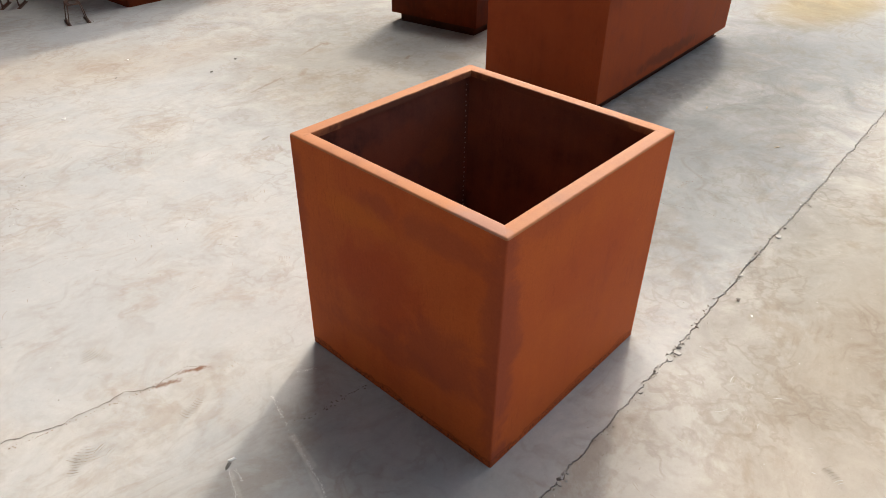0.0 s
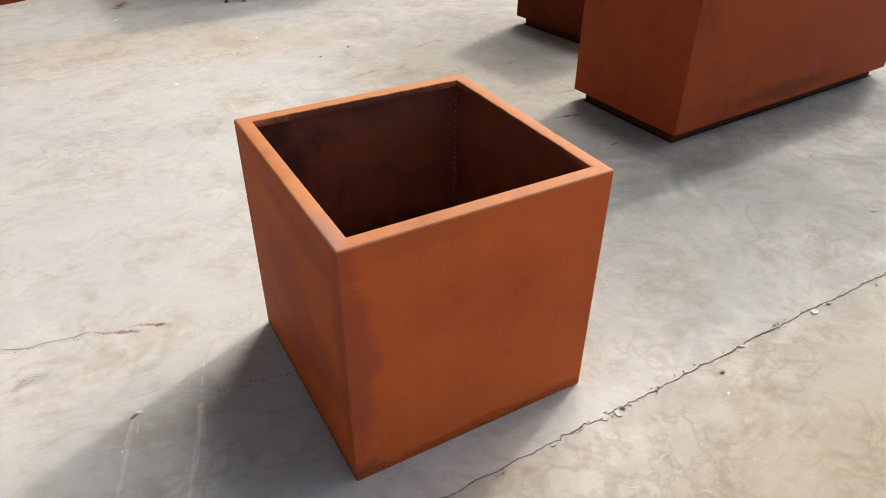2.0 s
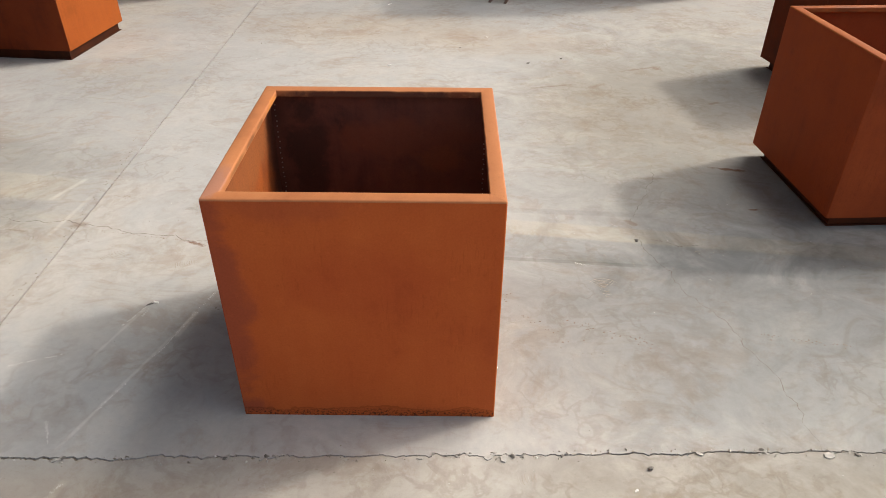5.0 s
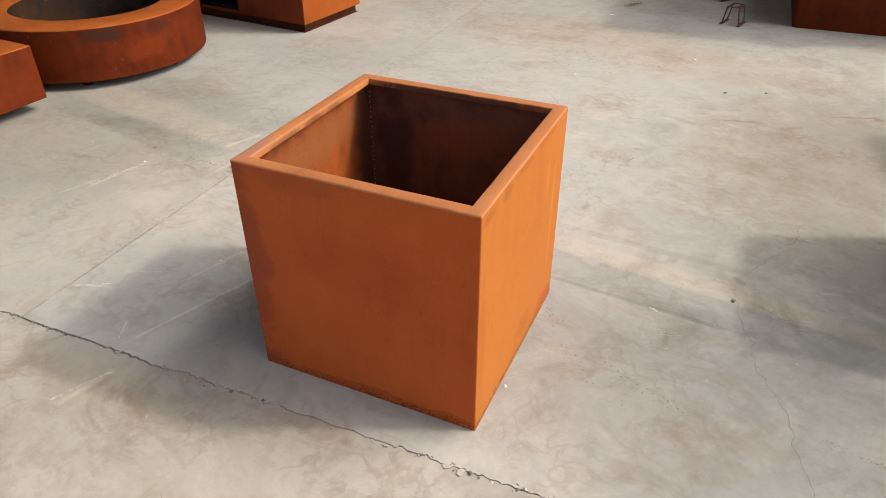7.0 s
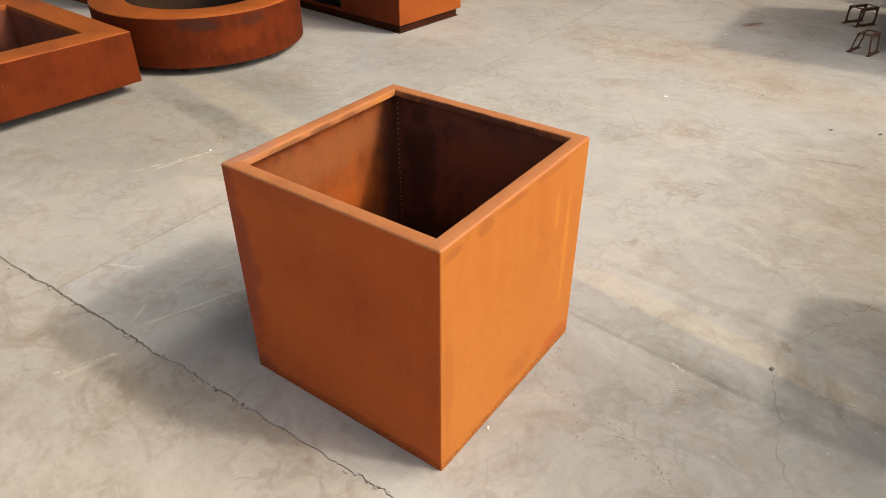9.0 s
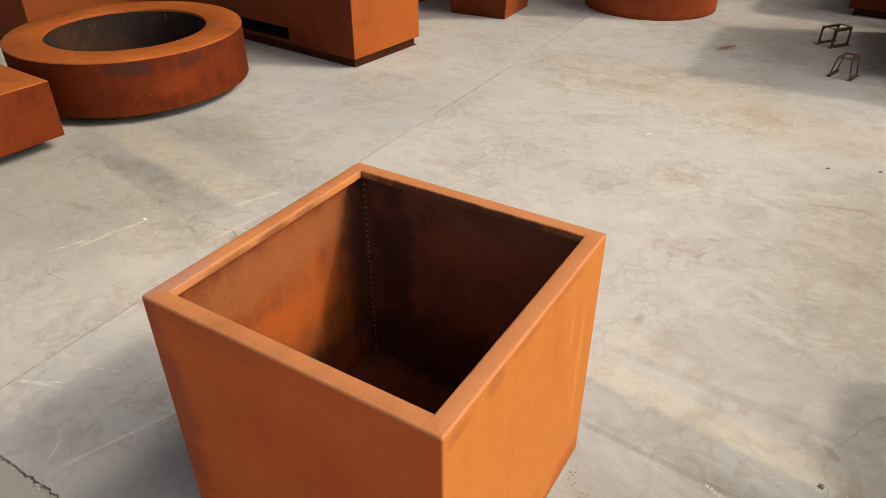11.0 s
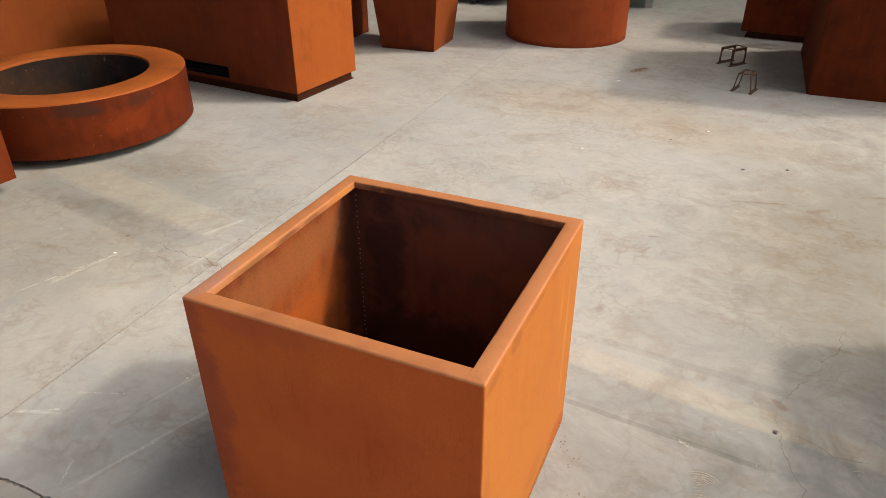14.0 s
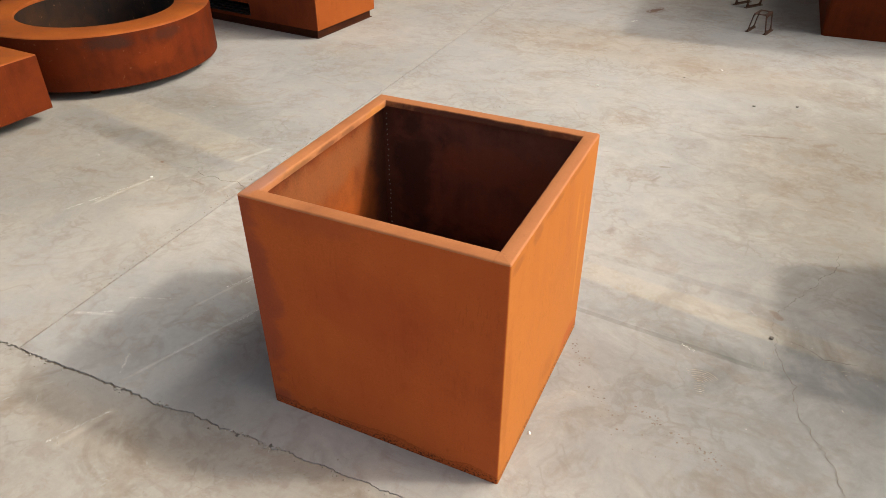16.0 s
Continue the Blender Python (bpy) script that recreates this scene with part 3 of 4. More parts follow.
    return ob


def jagged(p0, p1, steps, amp, seed):
    """A ragged line from p0 to p1."""
    out = []
    for i in range(steps + 1):
        f = i / steps
        x, y = p0[0] + (p1[0] - p0[0]) * f, p0[1] + (p1[1] - p0[1]) * f
        n = noise.fractal((x * 7.3, y * 7.3, seed), 0.6, 2.1, 6) * amp
        dx, dy = p1[0] - p0[0], p1[1] - p0[1]
        l = math.hypot(dx, dy)
        edge = min(1.0, f * steps / 3, (1 - f) * steps / 3)
        out.append((x - dy / l * n * edge, y + dx / l * n * edge))
    return out


def slab(name, outline, material, parent, z1=0.0, depth=0.12):
    bm = bmesh.new()
    top = [bm.verts.new((x, y, z1)) for x, y in outline]
    low = [bm.verts.new((x, y, z1 - depth)) for x, y in outline]
    bm.faces.new(top)
    k = len(outline)
    for i in range(k):
        bm.faces.new((top[i], top[(i + 1) % k], low[(i + 1) % k], low[i]))
    return part(name, bm, material, parent)


def ribbon(name, points, width, material, parent, seed, z=0.0012, taper=True):
    """A thin filled crack or scratch lying in the floor's face, of uneven width."""
    rnd = random.Random(seed)
    bm = bmesh.new()
    left, right = [], []
    for i, (x, y) in enumerate(points):
        a, b = points[max(0, i - 1)], points[min(len(points) - 1, i + 1)]
        dx, dy = b[0] - a[0], b[1] - a[1]
        l = math.hypot(dx, dy) or 1
        w = width * rnd.uniform(0.35, 1.3) / 2
        if taper:
            w *= min(1, 0.25 + 4 * min(i, len(points) - 1 - i) / len(points))
        left.append(bm.verts.new((x - dy / l * w, y + dx / l * w, z)))
        right.append(bm.verts.new((x + dy / l * w, y - dx / l * w, z)))
    for i in range(len(points) - 1):
        bm.faces.new((left[i], left[i + 1], right[i + 1], right[i]))
    return part(name, bm, material, parent)


def flecks(name, a, b, width, seed, material=None, dense=900):
    """A chalky scuff: many tiny flakes of dust along a line."""
    rnd = random.Random(seed)
    bm = bmesh.new()
    length = math.hypot(b[0] - a[0], b[1] - a[1])
    for k in range(int(length * dense)):
        f = rnd.random()
        if noise.noise((f * 7, seed, 0)) < -0.25:
            continue
        x = a[0] + (b[0] - a[0]) * f + rnd.gauss(0, width * 0.32)
        y = a[1] + (b[1] - a[1]) * f + rnd.gauss(0, width * 0.32)
        r = 0.0005 + 0.0022 * rnd.random() ** 2
        t0 = rnd.uniform(0, 6.3)
        v = [bm.verts.new((x + r * rnd.uniform(0.5, 1.3) * math.cos(t0 + q * 1.257), y + r * rnd.uniform(0.5, 1.3) * math.sin(t0 + q * 1.257), 0.0012 + 0.0001 * (k % 9))) for q in range(5)]
        bm.faces.new(v)
    return part(name, bm, material or dust_white, floor)


# ---- floor ----
def rough_line(p0, p1, steps):
    """A broken joint edge: slow drift, with sharp little bites."""
    out = []
    for i in range(steps + 1):
        f = i / steps
        x, y = p0[0] + (p1[0] - p0[0]) * f, p0[1] + (p1[1] - p0[1]) * f
        slow = noise.noise((x * 1.3, 2.0, 0)) * 0.010 + noise.noise((x * 6.0, 7.0, 0)) * 0.007
        bite = noise.noise((x * 15.0, 3.0, 0)) * 0.010 + noise.noise((x * 48.0, 9.0, 0)) * 0.0075 + noise.noise((x * 130.0, 9.0, 4)) * 0.0040
        out.append((x, y + slow + bite))
    return out


def crack_y(x):
    return -0.563 + 0.0225 * x + 0.012 * math.exp(-((x - 1.0) / 0.6) ** 2)


def crack_gap(x):
    """Width of the broken joint: widest round x = -1, nearly closed by the middle planter."""
    wide = 0.25 + 1.4 * math.exp(-((x + 1.25) / 0.65) ** 2) + 0.45 * math.exp(-((x - 0.9) / 0.5) ** 2) + 0.4 * math.exp(-((x - 2.4) / 0.8) ** 2)
    ragged = 0.35 + 0.9 * abs(noise.noise((x * 42.0, 6.1, 0))) + 1.1 * max(0.0, noise.noise((x * 9.0, 8.8, 0)))
    return 0.0012 + 0.0065 * wide * ragged


X0, X1, Y0, Y1 = -40.0, 40.0, -40.0, 40.0
floor = thing("floor", pose(0, 0, 0), "worn pale grey concrete floor with dusty stains and cracks", "floor", kind="structure")
crack = [(X0, crack_y(X0))] + rough_line((-7, crack_y(-7)), (7, crack_y(7)), 3600) + [(X1, crack_y(X1))]
rnd = random.Random(11)
crack_low = [(x, y - crack_gap(x) - 0.0012 * rnd.random()) for x, y in crack]


def joint_x(y):
    return -1.432 - 0.019 * y


saw = [(joint_x(y) + 0.0025 * noise.noise((y * 6, 1, 5)), y) for y in [crack_y(-1.42) + 0.03 * k for k in range(0, 420)]]
near = [p for p in crack if p[0] < joint_x(-0.6)]
far = [p for p in crack if p[0] >= joint_x(-0.6)]
slab("slab", near + [(x - 0.0035, y) for x, y in saw] + [(joint_x(Y1) - 0.003, Y1), (X0, Y1)], floor_left, floor, 0.0)
slab("slab", far + [(X1, Y1), (joint_x(Y1) + 0.003, Y1)] + [(x + 0.0035, y) for x, y in reversed(saw)], floor_main, floor, 0.0)
slab("slab", [(X0, Y0), (X1, Y0)] + list(reversed(crack_low)), floor_front, floor, -0.001)
bm = bmesh.new()
block(bm, X0, X1, Y0, Y1, -0.16, -0.0065)
part("joint_bed", bm, joint_dirt, floor, "dark dirt in the floor joints")


def poly_crack(points, amp, seed):
    out = []
    for a, b in zip(points, points[1:]):
        n = max(4, int(math.hypot(b[0] - a[0], b[1] - a[1]) / 0.012))
        out += jagged(a, b, n, amp, seed)[: None if b is points[-1] else -1]
    return out


ribbon("hairline_crack", poly_crack([(1.40, -0.53), (1.407, -0.33), (1.353, -0.097), (1.31, 0.09), (1.20, 0.28), (1.14, 0.49), (1.09, 0.77)], 0.03, 8.0), 0.0019, crack_dirt, floor, 1)
ribbon("hairline_crack", poly_crack([(1.09, 0.77), (1.16, 0.95), (1.30, 1.21), (1.33, 1.42)], 0.03, 9.0), 0.0019, crack_dirt, floor, 2)
ribbon("hairline_crack", poly_crack([(1.15, 0.66), (1.27, 0.60), (1.38, 0.62)], 0.01, 4.0), 0.0025, crack_dirt, floor, 3)
ribbon("hairline_crack", poly_crack([(-1.95, 0.80), (-1.44, 0.735), (-1.1, 0.665), (-0.72, 0.575)], 0.03, 6.0), 0.003, crack_dirt, floor, 4)
for k, (a, b, w) in enumerate([
    ((-0.66, 0.30), (-0.706, 0.155), 0.008), ((-0.712, 0.13), (-0.745, 0.02), 0.014), ((-0.745, 0.02), (-0.775, -0.10), 0.008), ((-0.775, -0.10), (-0.80, -0.15), 0.006), ((-0.92, 0.145), (-0.968, 0.03), 0.006), ((-0.905, 0.14), (-0.915, 0.09), 0.007), ((-0.54, 0.32), (-0.48, 0.29), 0.008), ((-2.035, 0.32), (-2.0, 0.44), 0.012), ((-1.40, -0.36), (-1.27, -0.285), 0.006), ((-0.84, -0.27), (-0.89, -0.40), 0.008),
    ((-0.87, -0.68), (-0.95, -0.86), 0.009), ((-1.03, -0.44), (-0.98, -0.53), 0.008), ((-2.10, 0.20), (-1.96, 0.60), 0.007), ((-1.30, -0.20), (-1.12, -0.13), 0.006),
    
]):
    flecks("scuff_mark", a, b, w, 60 + k)
tread_dust = plain("tread_dust", (0.37, 0.335, 0.29), 0.95, 0.0, 90.0)
joint_brown = plain("joint_brown", (0.20, 0.135, 0.085), 0.95, 0.0, 90.0)
flecks("joint_dirt", (joint_x(-0.55), -0.55), (joint_x(2.6), 2.6), 0.006, 90, joint_brown, 120)
flecks("joint_dirt", (joint_x(2.6), 2.6), (joint_x(6.5), 6.5), 0.008, 91, joint_brown, 70)
flecks("rust_trail", (-1.33, 0.69), (-0.92, 0.612), 0.008, 93, joint_brown, 260)
# fanned tread prints in the dust
for k in range(6):
    for cx, cy, t0 in ((-0.985, 0.985, -75), (-1.13, 0.56, -125)):
        rr = 0.045 + 0.011 * k
        pts = [(cx + rr * math.cos(radians(a)), cy + rr * math.sin(radians(a))) for a in range(t0 - 22 - 3 * k, t0 + 22 + 4 * (k % 3), 6)]
        ribbon("tread_mark", pts, 0.0035, tread_dust, floor, 200 + k)
flecks("scuff_mark", (0.79, 0.47), (0.84, 0.45), 0.012, 302)
flecks("dirt_trail", (-0.61, 0.135), (-0.41, 0.11), 0.01, 94, crack_dirt, 110)
for k in range(11):
    x = -0.80 + 0.016 * k
    flecks("tread_mark", (x, 0.535 - 0.004 * (k % 3)), (x + 0.004, 0.475 + 0.006 * (k % 4)), 0.003, 120 + k, tread_dust, 300)

# ---- unseen hall added to shape the daylight: closed to the north and west, open to the south and east ----
bm = bmesh.new()
block(bm, -14, 14, 17.0, 17.25, 0, 12.6)
tagged(finish(bm, "wall_north", wall_paint), "unseen pale sheet-metal wall added to block the north sky", "wall", kind="structure")
bm = bmesh.new()
block(bm, -14.25, -14, -10, 17.25, 0, 12.6)
tagged(finish(bm, "wall_west", wall_paint), "unseen pale sheet-metal wall added to block the west sky", "wall", kind="structure")
# added roof cuts the overhead sky; its east edge shades the tall planter
bm = bmesh.new()
hole = 1.9
block(bm, -14.25, SKYLIGHT.x - hole, -10, 17.4, 12.6, 12.8)
block(bm, SKYLIGHT.x - hole, SKYLIGHT.x + hole, -10, SKYLIGHT.y - hole, 12.6, 12.8)
block(bm, SKYLIGHT.x - hole, SKYLIGHT.x + hole, SKYLIGHT.y + hole, 17.4, 12.6, 12.8)
block(bm, SKYLIGHT.x + hole, 8.0, -10, 17.4, 12.6, 12.8)
tagged(finish(bm, "roof", roof_sheet), "unseen grey sheet-metal roof with a square rooflight, added to block the sky", "roof", kind="structure")
# deck out of view, added to darken the far floor
bm = bmesh.new()
block(bm, -14.25, 14, 10.4, 17.0, 6.5, 6.7)
tagged(finish(bm, "mezzanine", roof_sheet), "unseen grey sheet deck added to shade the far floor", "deck", kind="structure")

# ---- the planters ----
# the +x sheet takes the skin with the sun painted in
planter("square_planter", pose(0, 0, 0.002, 0.25), 0.804, 0.804, 0.800, "rust-orange weathering steel cube planter with folded rim, empty, standing on concrete", welds=True, skins=(steel_outer, steel_sunlit, steel_outer, steel_outer))


def box_at(name, foot, turn, lx, ly, height, label, **more):
    """A planter whose near left body corner (its -x, -y corner) stands at foot."""
    c, s = math.cos(radians(turn)), math.sin(radians(turn))
    x = foot[0] + c * lx / 2 - s * ly / 2
    y = foot[1] + s * lx / 2 + c * ly / 2
    return planter(name, pose(x, y, 0, 0, 0, turn), lx, ly, height, label, **more)


box_at("long_planter", (1.955, 0.740), 3.3, 2.03, 0.8, 0.8, "long dark rust-brown steel planter on a recessed plinth", plinth=0.07, skin=steel_walnut, rim_skin=steel_broad)
box_at("long_planter", (2.60, 2.20), 8.5, 2.0, 0.8, 0.8, "long red-brown rusty steel planter on a recessed plinth", plinth=0.07, skin=steel_red)
c5, s5 = math.cos(radians(-5)), math.sin(radians(-5))
# browner front and brighter end sheet: side light painted into the skins
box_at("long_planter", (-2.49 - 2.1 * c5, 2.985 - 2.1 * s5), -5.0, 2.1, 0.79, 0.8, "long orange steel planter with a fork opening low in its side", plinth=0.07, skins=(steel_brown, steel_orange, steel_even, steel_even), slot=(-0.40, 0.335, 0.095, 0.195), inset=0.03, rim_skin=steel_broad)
box_at("long_planter", (0.53, 6.70), -3.0, 2.0, 0.8, 0.8, "dark red rusty steel planter on a plinth in shade", plinth=0.07, skin=steel_red)
box_at("large_planter", (1.18, 4.84), 2.0, 1.5, 1.5, 1.45, "large red-brown weathering steel cube planter", skin=steel_red, corner=0.03)
# brown skin darkens the front, which is turned from the sun
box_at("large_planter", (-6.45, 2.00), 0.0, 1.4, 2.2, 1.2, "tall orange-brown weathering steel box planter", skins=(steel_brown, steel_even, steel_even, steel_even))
box_at("square_planter", (-4.01, 4.56), 0.0, 0.8, 0.82, 0.8, "rust-brown steel box planter with dark foot", skin=steel_brown)
# lighter skin on the +x side carries its sunlight
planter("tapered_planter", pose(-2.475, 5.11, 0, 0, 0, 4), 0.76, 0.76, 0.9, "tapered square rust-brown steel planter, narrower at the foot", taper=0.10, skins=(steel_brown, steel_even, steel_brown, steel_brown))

# low square planter with a broad rim
ob = box_at("low_planter", (-4.64, -0.465), -3.0, 1.5, 1.5, 0.41, "low square rusty steel planter with broad flat rim, on feet", z0=0.08, rim=0.21, lip=0.03, corner=0.004, skin=steel_red, floor_z=0.1, rim_skin=steel_broad)
# feet take the dark steel to hold the shade under the body
for x in (-0.52, 0.52):
    for y in (-0.56, 0.56):
        bm = bmesh.new()
        block(bm, x - 0.04, x + 0.04, y - 0.04, y + 0.04, 0, 0.085, 0.004)
        part("foot", bm, steel_dark, ob, "short steel foot, coloured dark for the shade beneath")


def turned(profile, steps=96):
    """A closed profile of (radius, z) turned about the z axis."""
    bm = bmesh.new()
    rings = [[(r * math.cos(2 * math.pi * k / steps), r * math.sin(2 * math.pi * k / steps), z) for r, z in profile] for k in range(steps)]
    return sweep(bm, rings, closed=True)


ring = thing("ring_planter", pose(-3.60, 1.885, 0), "low round rusty steel planter with broad flat rim, on feet", "planter")
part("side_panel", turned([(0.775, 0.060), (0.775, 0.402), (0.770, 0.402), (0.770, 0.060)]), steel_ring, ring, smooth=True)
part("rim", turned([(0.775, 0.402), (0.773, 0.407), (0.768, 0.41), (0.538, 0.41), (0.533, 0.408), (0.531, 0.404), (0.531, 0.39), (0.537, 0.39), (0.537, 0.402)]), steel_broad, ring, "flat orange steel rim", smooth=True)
part("inner_wall", turned([(0.532, 0.39), (0.532, 0.09), (0.537, 0.09), (0.537, 0.39)]), steel_near_black, ring, "dark grey-brown inner wall", smooth=True)
# black disc added for the shade inside the open ring
part("underside", turned([(0.757, 0.085), (0.757, 0.095), (0.01, 0.095), (0.01, 0.085)]), steel_near_black, ring)
for k in range(6):
    a = radians(-52 + 60 * k)
    bm = bmesh.new()
    bmesh.ops.create_cone(bm, cap_ends=True, segments=20, radius1=0.035, radius2=0.04, depth=0.086, matrix=Matrix.Translation((0.62 * math.cos(a), 0.62 * math.sin(a), 0.043)))
    part("foot", bm, steel_dark, ring, "short rusty steel foot")

drum = thing("round_planter", pose(-1.205, 6.13, 0), "large round rust-brown steel planter standing on the floor", "planter")
part("side_panel", turned([(0.64, 0.0), (0.64, 0.893), (0.636, 0.893), (0.636, 0.0)]), steel_walnut, drum, smooth=True)
part("rim", turned([(0.64, 0.893), (0.638, 0.898), (0.633, 0.90), (0.59, 0.90), (0.586, 0.897), (0.585, 0.86), (0.589, 0.86), (0.589, 0.893)]), steel_broad, drum, smooth=True)
part("inner_floor", turned([(0.63, 0.02), (0.63, 0.04), (0.01, 0.04), (0.01, 0.02)], 48), steel_dark, drum)

# ---- small steel brackets on the floor ----
def window_plate(bm, m, w, h, t, edge):
    """A plate w by h with a window in it: four bars and small corner gussets."""
    g0 = len(bm.verts)
    made = bmesh.new()
    block(made, 0, w, 0, edge, -t / 2, t / 2)
    block(made, 0, w, h - edge, h, -t / 2, t / 2)
    block(made, 0, edge, edge, h - edge, -t / 2, t / 2)
    block(made, w - edge, w, edge, h - edge, -t / 2, t / 2)
    for x, y, dx, dy in ((edge, edge, 1, 1), (w - edge, edge, -1, 1), (edge, h - edge, 1, -1), (w - edge, h - edge, -1, -1)):
        q = edge * 0.9
        lo = [made.verts.new(p) for p in ((x, y, -t / 2), (x + dx * q, y, -t / 2), (x, y + dy * q, -t / 2))]
        hi = [made.verts.new(p) for p in ((x, y, t / 2), (x + dx * q, y, t / 2), (x, y + dy * q, t / 2))]
        made.faces.new(lo)
        made.faces.new(hi)
        for i in range(3):
            made.faces.new((lo[i], lo[(i + 1) % 3], hi[(i + 1) % 3], hi[i]))
    made.transform(m)
    tmp = bpy.data.meshes.new("tmp")
    made.to_mesh(tmp)
    made.free()
    bm.from_mesh(tmp)
    bpy.data.meshes.remove(tmp)
    return bm


def bracket(m, length, width, height, splay, label):
    ob = thing("steel_bracket", m, label, "bracket", "brackets on the floor")
    part("top_plate", window_plate(bmesh.new(), Matrix.Translation((0, -width / 2 + splay, height)), length, width - 2 * splay, 0.005, 0.020), wire_steel, ob)
    for s in (-1, 1):
        tilt = math.degrees(math.atan2(splay, height))
        up = Matrix.Translation((0, s * width / 2, 0)) @ pose(0, 0, 0, 90 + s * tilt)
        leg = part("side_plate", window_plate(bmesh.new(), up, length, math.hypot(splay, height), 0.005, 0.020), wire_steel, ob)
        bm = bmesh.new()
        block(bm, -0.012, length + 0.012, s * width / 2 - 0.014, s * width / 2 + 0.014, 0.0, 0.006)
        part("foot_bar", bm, wire_steel, leg)
    return ob


bracket(pose(0.485, 5.50, 0, 0, 0, 55), 0.20, 0.13, 0.150, 0.004, "small rusty brown steel bracket with windowed sides on the floor")
bracket(pose(0.69, 4.68, 0, 0, 0, 76), 0.16, 0.145, 0.15, 0.024, "small splayed brown steel bracket with windowed top on the floor")


# ---- far end of the yard ----
def wrapped_bundle(m, lx, ly, lz, legs, label, seed):
    ob = thing("wrapped_bundle", m, label, "bundle")
    bm = bmesh.new()
    g = bmesh.ops.create_cube(bm, size=1.0)
    bmesh.ops.subdivide_edges(bm, edges=bm.edges, cuts=14, use_grid_fill=True)
    for v in bm.verts:
        p = Vector(v.co)
        q = p.normalized() * 0.62
        p = p.lerp(q, 0.22)
        n = noise.noise_vector((p * 3.5) + Vector((seed, 0, 0))) * 0.05 + noise.noise_vector((p * 11.0) + Vector((0, seed, 0))) * 0.02
        p += n
        v.co = Vector((p.x * lx, p.y * ly, legs + 0.02 + (p.z + 0.5) * lz))
    part("wrap", bm, tarp_green, ob, "crumpled shiny green plastic wrap", smooth=True)
    for x in (-0.36, 0.0, 0.36):
        for y in (-0.36, 0.36):
            bm = bmesh.new()
            block(bm, x * lx - 0.045, x * lx + 0.045, y * ly - 0.045, y * ly + 0.045, 0, legs + 0.09, 0.004)
            part("leg", bm, pale_paint, ob, "grey steel leg")
    return ob


wrapped_bundle(pose(-1.13, 8.36, 0, 0, 0, 8), 1.2, 1.3, 0.7, 0.10, "green plastic-wrapped bundle raised on grey legs", 3.0)
wrapped_bundle(pose(0.25, 10.6, 0, 0, 0, 0), 1.2, 1.0, 0.7, 0.12, "green plastic-wrapped bundle far back in shade", 8.0)

rack = thing("steel_rack", pose(-2.85, 7.60, 0), "low black steel rack with square tube legs", "rack")
bm = bmesh.new()
block(bm, -0.75, 0.55, -0.32, 0.5, 0.11, 0.17, 0.003)
part("deck", bm, black_steel, rack)
for x in (-0.6, 0.1):
    for y in (-0.3, 0.4):
        bm = bmesh.new()
        block(bm, x - 0.035, x + 0.035, y - 0.035, y + 0.035, 0, 0.111, 0.003)
        part("leg", bm, black_steel, rack)

post = thing("machine_stand", pose(0.72, 9.3, 0), "pale grey steel frame with two legs", "frame")
for x in (0.0, 0.14):
    bm = bmesh.new()
    block(bm, x - 0.04, x + 0.04, -0.04, 0.04, 0, 0.9, 0.004)
    part("leg", bm, pale_paint, post)
bm = bmesh.new()
block(bm, -0.1, 0.9, -0.05, 0.05, 0.9, 1.0, 0.004)
part("beam", bm, pale_paint, post)


# ---- grit, scraps and marks on the floor ----
def lump(name, x, y, size, material, label, category, seed, flat=0.6, long=1.0, turn=0.0, z=0.0):
    size *= 0.72
    bm = bmesh.new()
    bmesh.ops.create_icosphere(bm, subdivisions=1, radius=1.0)
    for v in bm.verts:
        v.co += noise.noise_vector(v.co * 1.4 + Vector((seed, seed * 2, 0))) * 0.7
    low = min(v.co.z for v in bm.verts)
    for v in bm.verts:
        v.co = Vector((v.co.x * size * long, v.co.y * size, max(0.0, (v.co.z - low) - 0.35) * size * flat))
    ob = finish(bm, name, material)
    ob.matrix_basis = pose(x, y, z, 0, 0, turn)
    return tagged(ob, label, category)


lump("pebble", 1.089, 0.644, 0.011, stone_grey, "small dark grey pebble on the concrete", "pebble", 1.0, 0.9)
lump("pebble", 0.86, -0.602, 0.010, stone_grey, "small dark pebble beside the floor joint", "pebble", 2.0, 0.9)
lump("pebble", -0.451, -0.576, 0.007, dust_white, "small pale concrete chip in the floor joint", "pebble", 3.0, 0.9)
lump("paper_scrap", -0.183, 2.942, 0.016, paper_white, "tiny crumpled white scrap on the concrete", "scrap", 4.0, 0.5)
lump("pebble", 1.074, 3.102, 0.013, stone_grey, "small dark clod of dirt on the concrete", "pebble", 5.0, 0.6)
lump("pebble", 0.82, 3.0, 0.012, stone_grey, "small dark clod of dirt on the concrete", "pebble", 6.0, 0.6, 1.6, 20)
lump("paper_scrap", 0.422, -0.175, 0.009, paper_white, "tiny white scrap beside the planter", "scrap", 7.0, 0.8)
lump("paper_scrap", -1.97, 0.632, 0.010, paper_white, "tiny white scrap on the concrete", "scrap", 8.0, 0.5)
lump("paper_scrap", 0.80, -0.68, 0.006, dust_white, "small pale chip beside the floor joint", "scrap", 9.0, 0.4, 1.8, 40)
lump("wood_splinter", 2.55, 0.32, 0.008, wood_bit, "thin pale wood splinter lying on the concrete", "splinter", 10.0, 0.6, 4.0, 15)
lump("dirt_flake", -0.915, 0.160, 0.008, stone_grey, "dark flake of dried dirt in the planter's shadow", "flake", 11.0, 0.4, 2.6, 30)
lump("paper_scrap", -0.895, 0.172, 0.007, paper_white, "curled white sliver beside a flake of dirt", "scrap", 16.0, 0.7, 3.2, -15)
